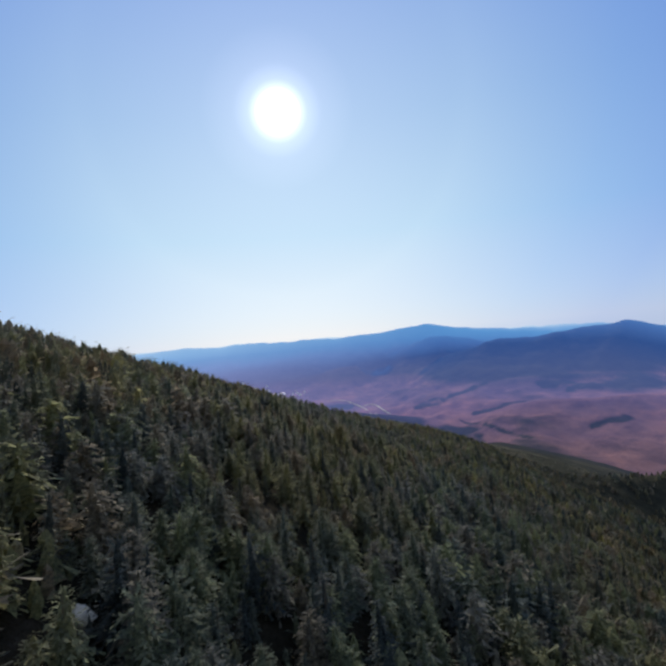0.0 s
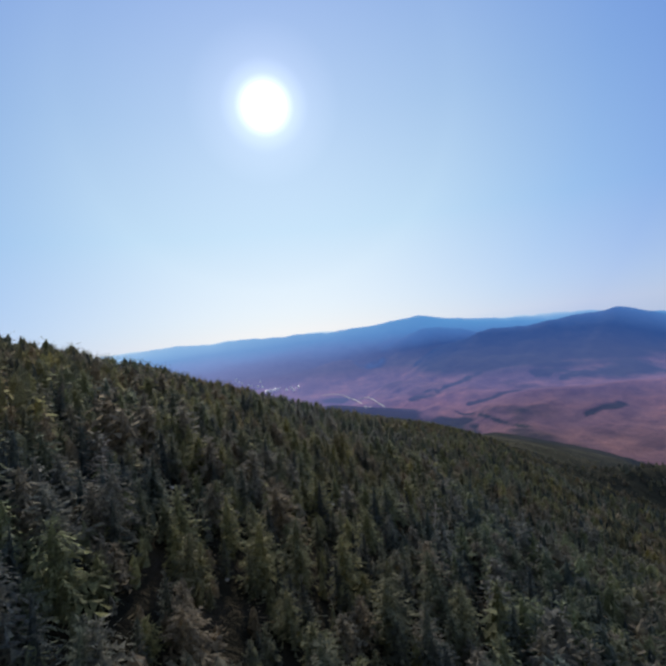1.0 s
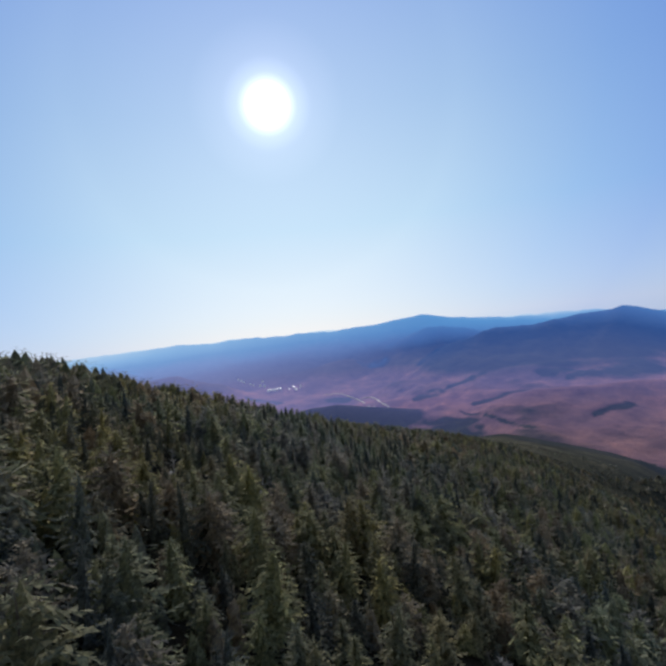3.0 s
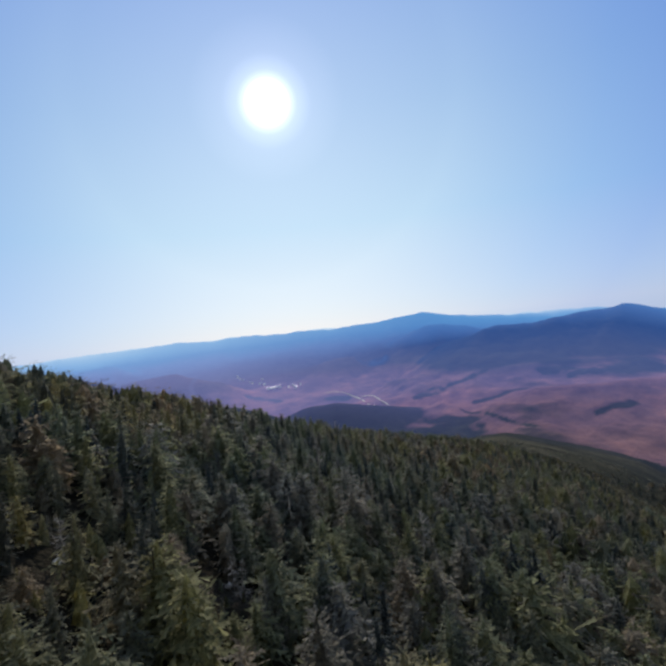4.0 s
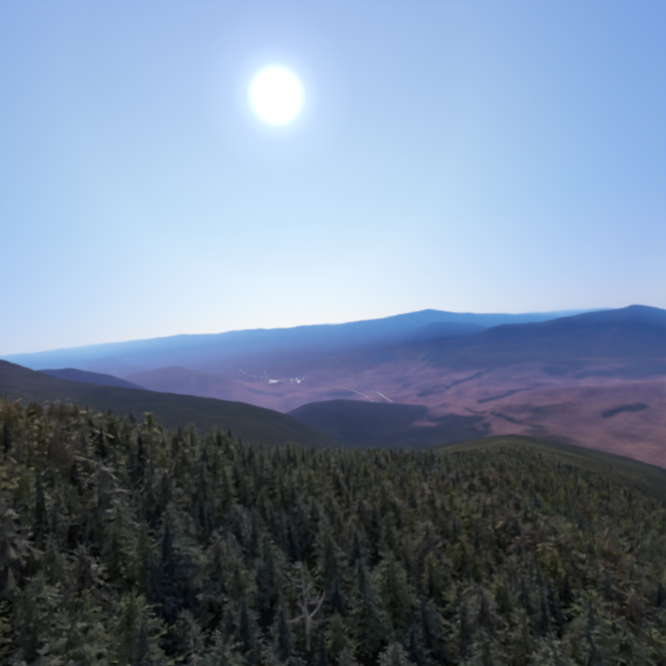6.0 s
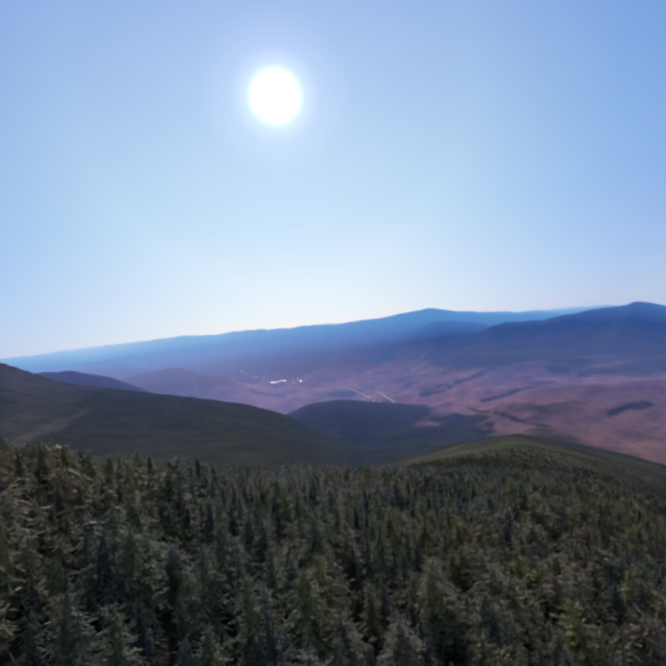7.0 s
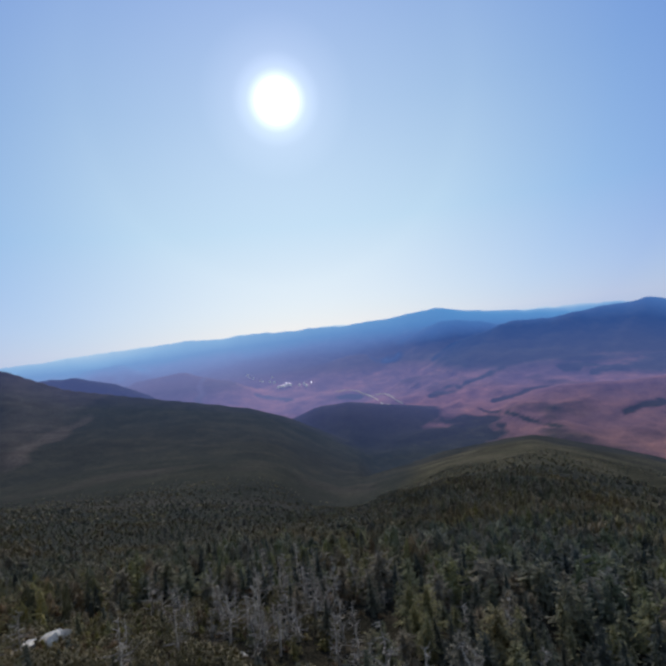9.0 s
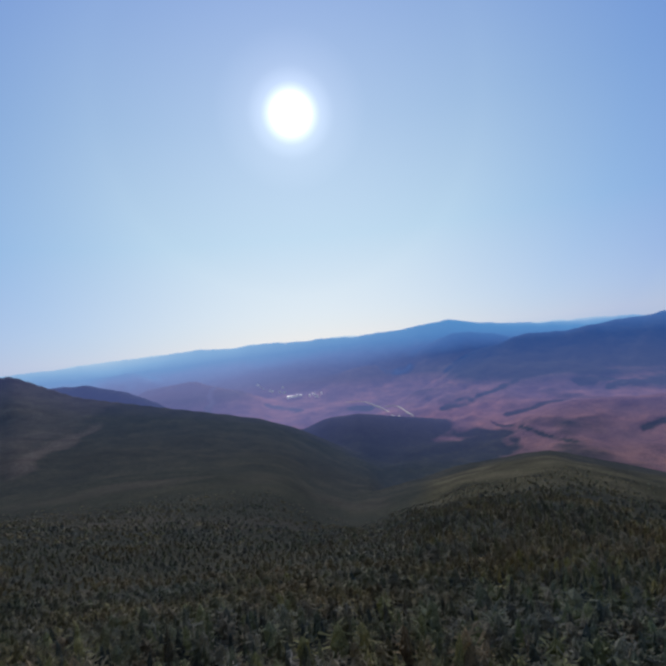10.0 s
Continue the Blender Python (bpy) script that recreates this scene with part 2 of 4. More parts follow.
    # painted haze, second half: emission that grows with distance, paler on the sun's side
    near_haze_paint = [(0.03, (0, 0, 0)), (0.16, (0.004, 0.006, 0.009)), (0.26, (0.007, 0.010, 0.020)), (0.36, (0.009, 0.018, 0.040)), (0.43, (0.024, 0.034, 0.094)), (0.50, (0.046, 0.060, 0.172)), (0.55, (0.054, 0.079, 0.214))]
    haze_paint = ramp_node(nt, dist.outputs[0], near_haze_paint + [(0.63, (0.052, 0.086, 0.236)), (0.70, (0.024, 0.072, 0.250)), (0.76, (0.052, 0.138, 0.395)), (0.82, (0.078, 0.225, 0.54)), (0.86, (0.10, 0.29, 0.62)), (0.89, (0.20, 0.40, 0.72)), (0.93, (0.55, 0.71, 0.87))])
    sunward_haze_paint = ramp_node(nt, dist.outputs[0], near_haze_paint + [(0.63, (0.140, 0.156, 0.340)), (0.71, (0.160, 0.212, 0.455)), (0.77, (0.18, 0.285, 0.58)), (0.82, (0.17, 0.33, 0.64)), (0.86, (0.24, 0.44, 0.74)), (0.89, (0.32, 0.52, 0.79)), (0.93, (0.5, 0.68, 0.87))])
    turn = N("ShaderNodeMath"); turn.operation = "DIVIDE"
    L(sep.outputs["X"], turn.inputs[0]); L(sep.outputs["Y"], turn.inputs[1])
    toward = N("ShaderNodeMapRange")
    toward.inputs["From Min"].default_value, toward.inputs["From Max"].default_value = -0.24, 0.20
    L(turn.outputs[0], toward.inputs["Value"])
    haze = mix_node(nt, toward.outputs[0], sunward_haze_paint.outputs["Color"], haze_paint.outputs["Color"])
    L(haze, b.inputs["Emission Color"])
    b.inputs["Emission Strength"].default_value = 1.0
    return m


FOLIAGE = foliage_material("spruce_needles", [(0.05, (0.090, 0.095, 0.098)), (0.25, (0.138, 0.141, 0.126)), (0.45, (0.184, 0.181, 0.134)), (0.60, (0.216, 0.210, 0.138)), (0.72, (0.236, 0.222, 0.130)),
                                              (0.84, (0.220, 0.198, 0.178)), (0.93, (0.245, 0.214, 0.194)), (0.99, (0.222, 0.178, 0.144))], 0.56)
SCRUBWOOD = foliage_material("scrub_spruce_and_bare_birch", [(0.05, (0.115, 0.102, 0.090)), (0.40, (0.155, 0.138, 0.106)), (0.70, (0.182, 0.168, 0.118)), (0.95, (0.198, 0.172, 0.150))], 0.50)
UNDERGROWTH = foliage_material("low_autumn_undergrowth", [(0.1, (0.118, 0.092, 0.066)), (0.35, (0.146, 0.128, 0.066)), (0.6, (0.196, 0.174, 0.078)), (0.8, (0.196, 0.156, 0.106)), (0.95, (0.185, 0.122, 0.084))], 0.5)
BARK = bark_material("spruce_bark", (0.05, 0.04, 0.032), (0.13, 0.11, 0.09))
DEADWOOD = bark_material("bleached_wood", (0.22, 0.198, 0.172), (0.54, 0.49, 0.44))
ROCK = rock_material()
SHRUB = plain_material("shrub_leaves", (0.09, 0.072, 0.036), (0.18, 0.145, 0.062), 1.2, 0.8)
COUNTRY = ground_material()
WHITEWALL = plain_material("white_siding", (0.84, 0.85, 0.87), (0.90, 0.90, 0.92), 0.2)
GREYROOF = plain_material("pale_metal_roof", (0.84, 0.85, 0.87), (0.90, 0.90, 0.92), 0.1, 0.5)
PALEROAD = plain_material("pale_gravel_road", (0.36, 0.35, 0.35), (0.52, 0.51, 0.50), 0.05, 0.8)

# ---------------------------------------------------------------- land form


def soft(v, k):
    return np.logaddexp(0, v * k) / k


def brow_hill(x, y):
    """The height of the tree tops on the hill that is flown over: a flank falling to the right, with a brow ahead."""
    X, Y = 2.0 * np.tanh(x / 200), y / 100
    return (-6.964 + -35.509 * X + -7.525 * Y + 0.081 * X * Y + 5.034 * X * X - 29.16 * soft(Y - 1.684 - 0.898 * X, 5.267)
            - 4.4 * soft(Y - 1.941, 2.0) - 18.099 * soft(X + 0.534 - 0.478 * Y, 3.0) + 13.553 * soft(Y - 3.5, 1.5)
            + 5.027 * np.exp(-((X + 0.039) ** 2 + (Y - 0.29) ** 2) / 0.5) - 16 * soft(Y - 4.3, 2.0) 
            - 0.46 * soft(x - 28 - 0.4 * soft(y - 75, 0.05) + 0.4 * soft(y - 142, 0.05), 0.1) + 0.18 * soft(x - 90, 0.05))


def fractal(x, y, size, octaves, seed, ridged=False):
    """Sum of rotated value-noise layers on arrays."""
    r = np.random.RandomState(seed)
    tot, amp = 0, 1.0
    for o in range(octaves):
        a = r.uniform(0, 6.28)
        u = (x * math.cos(a) - y * math.sin(a)) / size + r.uniform(0, 99)
        v = (x * math.sin(a) + y * math.cos(a)) / size + r.uniform(0, 99)
        tab = r.uniform(-1, 1, (128, 128))
        i, j = np.floor(u).astype(int), np.floor(v).astype(int)
        fu, fv = u - i, v - j
        fu, fv = fu * fu * (3 - 2 * fu), fv * fv * (3 - 2 * fv)
        g = lambda p, q: tab[p % 128, q % 128]
        n = (g(i, j) * (1 - fu) + g(i + 1, j) * fu) * (1 - fv) + (g(i, j + 1) * (1 - fu) + g(i + 1, j + 1) * fu) * fv
        tot = tot + amp * (0.5 - np.abs(n) if ridged else n)
        size, amp = size / 2.1, amp * 0.5
    return tot


# The country round the brow of the hill: bearings from the brow as side over ahead, and the rise of each crest over its distance.
BROW_X, BROW_Y, BROW_Z = -5.0, 154.0, -12.0
HORIZON = [(-0.85, -0.0177), (-0.71, -0.0133), (-0.53, -0.0087), (-0.36, -0.0023), (-0.18, -0.0029), (0.08, -0.0047), (0.26, -0.0090),
           (0.38, -0.0125), (0.457, -0.0140), (0.502, -0.0140), (0.546, -0.0160), (0.65, -0.030), (0.8, -0.045)]
PEAK_A = [(-0.85, -0.0170), (-0.71, -0.0125), (-0.53, -0.0080), (-0.36, -0.0018), (-0.18, -0.0022), (-0.093, -0.0034), (-0.076, -0.0026), (-0.006, -0.0052), (0.037, -0.0015), (0.081, -0.0013),
          (0.124, -0.0001), (0.155, 0.0067), (0.198, 0.0085), (0.238, 0.0012), (0.281, -0.0061), (0.325, -0.0115), (0.369, -0.0135), (0.43, -0.0182), (0.50, -0.034), (0.60, -0.08)]
PEAK_B = [(0.05, -0.19), (0.118, -0.134), (0.193, -0.0815), (0.23, -0.0597), (0.30, -0.046), (0.331, -0.0349), (0.378, -0.0351), (0.421, -0.0364), (0.464, -0.0302),
          (0.516, -0.0232), (0.55, -0.0203), (0.592, -0.0191), (0.616, -0.015), (0.649, -0.0231), (0.8, -0.064)]
PEAK_C = [(-0.15, -0.17), (-0.05, -0.11), (0.048, -0.072), (0.11, -0.052), (0.155, -0.0307), (0.192, -0.0195), (0.227, -0.0197), (0.279, -0.0287), (0.323, -0.0395), (0.40, -0.06), (0.5, -0.10)]
KNOBS_A = [(-0.718, -0.0543), (-0.664, -0.0497), (-0.601, -0.0479), (-0.557, -0.0475), (-0.523, -0.061), (-0.479, -0.0694), (-0.429, -0.0952), (-0.371, -0.1236), (-0.29, -0.2)]
KNOBS_B = [(-0.56, -0.16), (-0.473, -0.0903), (-0.445, -0.0758), (-0.391, -0.0669), (-0.337, -0.0632), (-0.278, -0.0838), (-0.227, -0.0983), (-0.16, -0.125), (-0.08, -0.18)]
KNOBS_C = [(-0.664, -0.0515), (-0.583, -0.0472), (-0.538, -0.0391), (-0.466, -0.0321), (-0.432, -0.0421), (-0.364, -0.0629), (-0.279, -0.0899), (-0.18, -0.15)]
SPUR_A = [(0.16, -0.29), (0.227, -0.2418), (0.281, -0.2198), (0.317, -0.2038), (0.362, -0.1888), (0.405, -0.1815), (0.491, -0.1806), (0.634, -0.1792), (0.8, -0.19)]
SPUR_B = [(0.02, -0.23), (0.086, -0.1871), (0.148, -0.1722), (0.22, -0.1496), (0.282, -0.1365), (0.325, -0.1293), (0.411, -0.1251), (0.478, -0.1412), (0.56, -0.1702), (0.66, -0.2)]
SPUR_C = [(-0.32, -0.152), (-0.226, -0.109), (-0.154, -0.0978), (-0.083, -0.0857), (-0.011, -0.0676), (0.033, -0.0647), (0.074, -0.0832), (0.123, -0.113), (0.171, -0.1445)]
HILLOCK = [(-0.30, -0.25), (-0.168, -0.1986), (-0.123, -0.1817), (-0.087, -0.1725), (-0.051, -0.1633), (-0.015, -0.1611), (0.027, -0.1675), (0.096, -0.1777),
           (0.18, -0.1948), (0.246, -0.2141), (0.30, -0.2345), (0.36, -0.26), (0.45, -0.33)]
LEFT_HILL = [(-0.842, -0.004), (-0.76, -0.0185), (-0.739, -0.0166), (-0.721, -0.0135), (-0.694, -0.0237), (-0.655, -0.0408), (-0.582, -0.0717), (-0.433, -0.1040), (-0.303, -0.1300), (-0.20, -0.1530),
             (-0.131, -0.1785), (-0.065, -0.2120), (0.049, -0.2836), (0.2, -0.4)]
LIP = [(-0.88, -0.29), (-0.745, -0.275), (-0.473, -0.25), (-0.30, -0.246), (-0.20, -0.252), (-0.159, -0.266), (-0.111, -0.302), (-0.037, -0.330), (0.024, -0.323), (0.05, -0.3160),
       (0.11, -0.3035), (0.188, -0.2860), (0.28, -0.2750), (0.355, -0.2700), (0.443, -0.2955), (0.575, -0.335), (0.66, -0.368), (0.763, -0.43)]
LIP_FAR = [(-0.88, 600), (-0.473, 750), (-0.159, 850), (-0.111, 830), (-0.037, 810), (0.024, 880), (0.05, 930), (0.11, 990), (0.2, 1040), (0.355, 1080)]


def along(u, pts, w=0.012):
    pu, pv = zip(*pts)
    return sum(np.interp(u + d * w, pu, pv) for d in (-1, -0.5, 0, 0.5, 1)) / 5


def blend_max(a, b, k):
    return b + soft(a - b, 1.0 / k)


def crest(u, a, rise, far_off, front, back, width):
    """A ridge across the bearing u at far_off ahead of the brow: its crest, and slopes before and behind it."""
    d = far_off - a
    return BROW_Z + rise * far_off - np.where(d > 0, front, back) * (np.sqrt(d * d + width * width) - width)


def land_parts(x, y):
    a = np.maximum(y - BROW_Y, 60.0)
    u = np.clip((x - BROW_X) / a, -1.4, 1.4)
    d = np.hypot(x, y)
    near = brow_hill(x, y) - 3.7 + 1.8 * np.clip((y - 182) / 30, 0, 1) - 9 * np.tanh(0.03 * soft(-x - 20, 0.2)) * np.clip((y - 165) / 25, 0, 1)
    # the ridge that runs on from the brow to the right shoulder
    near = near + 0.044 * soft(y - 190, 0.1) / (1 + np.exp(-(x - 4) / 6))
    floor = -500 + 12 * fractal(x, y, 600, 4, 3)
    spur = fractal(x, y, 520, 4, 11, True) - 0.1
    spur2 = fractal(x, y, 240, 4, 12)
    rim = np.sqrt(1 + u * u)
    far = floor
    conifer = np.full(x.shape, -0.1)
    for pts, off, fr, bk, wd, k, amp, con, shift, reach in (
            (HORIZON, 4640 / rim, 0.5, 0.1, 60, 10, 4, -150.0, 0.0, 0), (PEAK_A, 4150, 0.30, 0.5, 150, 12, 26, -85.0, 0.2, 430.0), (PEAK_C, 3800, 0.30, 0.4, 120, 25, 20, -160.0, 0.2, 420.0),
            (SPUR_C, 3600, 0.3, 0.5, 80, 22, 12, 0.0, 0.25, 420.0), (SPUR_B, 2650, 0.3, 0.5, 70, 5, 14, 0.0, 0.3, 300.0), (SPUR_A, 2050, 0.3, 0.5, 70, 5, 14, 0.0, 0.3, 260.0),
            (PEAK_B, 3450, 0.26, 0.5, 150, 30, 34, -372.0, 0.3, 700.0), (KNOBS_C, 4000 / rim ** 0.6, 0.3, 0.5, 90, 8, 12, -185.0, 0.1, 420.0), (KNOBS_B, 3150, 0.28, 0.5, 90, 12, 12, -225.0, 0.1, 380.0),
            (KNOBS_A, 2420, 0.30, 0.5, 90, 8, 12, -330.0, 0.1, 330.0), (HILLOCK, 2150, 0.26, 0.45, 120, 6, 10, 1.0, 0.0, 0)):
        us = u + shift * np.clip(1 - a / off, -0.1, 0.5) + 0.02 * spur2 * np.clip(np.abs(a - off) / 300, 0, 1)
        rough = 0.0022 * fractal(u * 1000, a * 0.02, 40, 4, 55 + int(wd)) * np.clip(1 - np.abs(a - off) / 900, 0, 1)
        rise = along(us, pts) + rough
        if reach:
            # concave flanks running out into the valley
            d = off - a
            top = BROW_Z + rise * off
            fall = (np.sqrt(d * d + wd * wd) - wd) / np.where(d > 0, reach, 300.0)
            r = np.where(top > -505, -505 + (top + 505) * np.exp(-fall), top)
        else:
            r = crest(u, a, rise, off, fr, bk, wd)
        away = np.clip(np.abs(a - off) / 400, 0, 1)
        r = r + amp * away * spur + amp * 0.4 * away * spur2
        # conifers keep to the upper part of the big ridges and all over the small dark hills
        share = con if con in (0.0, 1.0) else np.clip(0.5 + (r - con + 60 * spur2) / 190, -0.2, 1)
        if pts is PEAK_B:
            share = share - 0.35 * np.clip((0.30 - u) / 0.14, 0, 1)
        w = 0.5 + 0.5 * np.tanh((r - far) / 12)
        conifer = conifer * (1 - w) + share * w
        far = blend_max(r, far, k)
    lipd = along(u, LIP_FAR, 0.03)
    lip_rise, left_rise = along(u, LIP, 0.01), along(u, LEFT_HILL)
    # the left hill climbs from the hollow to its crest; towards the ravine its foot sinks out of sight
    foot = lip_rise - 0.12 * np.clip(u / 0.10, 0, 1)
    share = np.clip((1750 - a) / (1750 - lipd), 0, 1.6)
    left = BROW_Z + a * (left_rise - (left_rise - foot) * share)
    left = np.where(a > 1750, BROW_Z + left_rise * 1750 - 0.4 * (a - 1750), left) + 7 * spur2 * np.clip(np.abs(a - 1750) / 400, 0, 1)
    left = left - 0.05 * np.maximum(lipd - a, 0)
    # the hollow behind the brow, falling away to the lip of the ravine and out over the right shoulder
    bend = 0.05 - 0.022 * np.clip((u - 0.02) / 0.15, 0, 1)
    lip = BROW_Z + a * (lip_rise - bend * (lipd / a - 1))
    over = a - lipd
    lip = np.where(over > 0, BROW_Z + lipd * lip_rise - 0.6 * (np.sqrt(over * over + 4900) - 70), lip)
    lip = lip + 4 * fractal(x, y, 130, 3, 14) * np.clip(np.abs(over) / 250, 0, 1)
    # a bare pale spur runs up the left hill, with grey hardwoods on its outer side
    spur_u = -0.736 + 0.000332 * (a - 862) + 0.02 * fractal(x, y, 160, 3, 41)
    climb = np.clip((a - 780) / 150, 0, 1)
    grey = np.clip((spur_u - u) / 0.05, 0, 1) * climb * 0.75 + 1.1 * np.exp(-((u - spur_u) * a / 26) ** 2) * climb * np.clip((1560 - a) / 150, 0, 1)
    conifer = np.where(left > far, 1.0 - 0.9 * grey, conifer)
    far = blend_max(left, far, 10)
    conifer = np.where(lip > far, 1.0 - 0.9 * grey, conifer)
    far = blend_max(lip, far, 6)
    # bare birch and scrub in the bottom of the hollow, dark spruce on the hill across the stream
    mixed_wood = np.clip(0.4 + (lipd - a) / 200, 0, 1) * np.clip((0.16 - u) / 0.1, 0, 1) * np.clip((a - 120) / 120, 0, 1) * np.clip(0.8 + 0.7 * fractal(x, y, 120, 4, 43), 0, 1.2)
    conifer = np.where(a < lipd, conifer - 0.42 * mixed_wood, conifer)
    conifer = np.maximum(conifer, 0.85 * np.clip((1980 - a) / 150, 0, 1) * np.clip((0.30 - u) / 0.05, 0, 1) * np.clip((u + 0.22) / 0.05, 0, 1) * np.clip((a - lipd) / 60, 0, 1))
    far = far + 1.5 * fractal(x, y, 40, 3, 21) * np.clip((d - 500) / 600, 0, 1)
    far = far - 500 * np.clip((170 - (y - BROW_Y)) / 150, 0, 1) ** 2
    conifer = np.where(near > far, 1.0, conifer)
    z = blend_max(near, far, 9)
    z = z + 0.5 * fractal(x, y, 14, 3, 5) * np.clip(1 - d / 900, 0, 1)
    warp = 30 * fractal(x, y, 130, 4, 61)
    fray = 0.95 + 0.5 * fractal(x, y, 45, 3, 62)
    # dark conifer strips along streams and on knolls in the valley: from, to, half width
    for (ua, aa, ub, ab, wv) in STRIPS:
        xa, ya, xb, yb = ua * aa, aa, ub * ab, ab
        loose = 1.0 if wv > 12 else 0.12
        px, py = u * a - xa + loose * warp, a - ya + 1.5 * loose * warp
        t = np.clip((px * (xb - xa) + py * (yb - ya)) / ((xb - xa) ** 2 + (yb - ya) ** 2), -0.1, 1.1)
        q = np.hypot(px - t * (xb - xa), (py - t * (yb - ya)) * 0.6) / (0.35 + 0.65 * np.sqrt(np.clip(4 * (t + 0.1) * (1.1 - t) / 1.44, 0, 1)))
        conifer = np.maximum(conifer, np.where(a > 1300, 0.92 * fray * np.exp(-(q / (1.4 * wv)) ** 2), -1))
    # olive scrub on the right shoulder of the hollow
    scrub = np.clip((u - 0.02) / 0.12, 0, 1) * np.clip((a - 260) / 160, 0, 1) * np.clip((1000 - a + 140 * fractal(x, y, 90, 3, 72)) / 80, 0, 1) * np.clip(0.85 + 0.5 * fractal(x, y, 160, 4, 71), 0, 1.2)
    conifer = np.where((lip > far - 12) & (a < 1250), conifer + 0.6 * scrub, conifer)
    conifer = conifer + 0.6 * np.clip((x - 75) / 30, 0, 1) * np.clip((y - 140) / 30, 0, 1) * np.clip((430 - y) / 80, 0, 1)
    return z, conifer


STRIPS = [(0.166, 2375, 0.238, 2515, 24), (0.238, 2515, 0.308, 2640, 24), (0.288, 2127, 0.341, 2158, 26), (0.341, 2158, 0.398, 2296, 22), (0.493, 2414, 0.554, 2426, 22), (0.055, 3572, 0.111, 3549, 26),
          (0.183, 3231, 0.237, 2871, 40), (-0.179, 3061, -0.118, 3012, 14), (-0.032, 2851, 0.020, 2834, 16), (0.553, 1784, 0.629, 1851, 13), (-0.423, 1724, -0.302, 3033, 20), (0.435, 2547, 0.512, 2515, 30), (0.130, 2090, 0.253, 1843, 45), (0.050, 1250, 0.115, 1750, 170), (-0.060, 1500, 0.080, 1750, 260),
          (0.100, 1500, 0.250, 1800, 110), (0.257, 2047, 0.307, 1877, 9), (0.307, 1877, 0.357, 1756, 9), (0.357, 1756, 0.423, 1608, 8)]


def land(x, y):
    """Ground height of the whole country."""
    return land_parts(np.asarray(x, float), np.asarray(y, float))[0]


def mesh_from(name, verts, tris=None, quads=None, mats=(), smooth=False):
    """A mesh from numpy arrays of triangles or quads."""
    me = bpy.data.meshes.new(name)
    faces = tris if tris is not None else quads
    n = faces.shape[1]
    me.vertices.add(len(verts))
    me.vertices.foreach_set("co", np.ascontiguousarray(verts, np.float32).ravel())
    me.loops.add(faces.size)
    me.loops.foreach_set("vertex_index", np.ascontiguousarray(faces, np.int32).ravel())
    me.polygons.add(len(faces))
    me.polygons.foreach_set("loop_start", np.arange(0, faces.size, n, dtype=np.int32))
    me.polygons.foreach_set("loop_total", np.full(len(faces), n, np.int32))
    for m in mats:
        me.materials.append(m)
    me.polygons.foreach_set("use_smooth", np.full(len(faces), smooth))
    me.update(calc_edges=True)
    return me


def build_ground():
    """One round sheet about a point behind the start, finer ahead, out to the skyline."""
    ang = np.concatenate([np.linspace(-48, 48, 380), np.linspace(48, 312, 70)[1:-1]]) * math.pi / 180
    rad = np.concatenate([np.geomspace(3.0, 900.0, 160), np.linspace(900, 4930.0, 190)[1:]])
    A, R = np.meshgrid(ang, rad)
    x, y = R * np.sin(A), -25 + R * np.cos(A)
    z, con = land_parts(x, y)
    na, nr = len(ang), len(rad)
    v = np.stack([x, y, z], -1).reshape(-1, 3)
    i, j = np.meshgrid(np.arange(nr - 1), np.arange(na), indexing="ij")
    j2 = (j + 1) % na
    q = np.stack([i * na + j, i * na + j2, (i + 1) * na + j2, (i + 1) * na + j], -1).reshape(-1, 4)
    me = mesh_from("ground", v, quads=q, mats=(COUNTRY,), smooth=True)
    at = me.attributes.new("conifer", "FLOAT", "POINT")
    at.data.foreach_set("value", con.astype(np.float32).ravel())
    return tagged(new("ground", me), "wooded mountain slopes falling to a broad rust-brown autumn valley under ridges painted with blue haze", "ground", kind="structure")


ground = build_ground()

# ---------------------------------------------------------------- trees


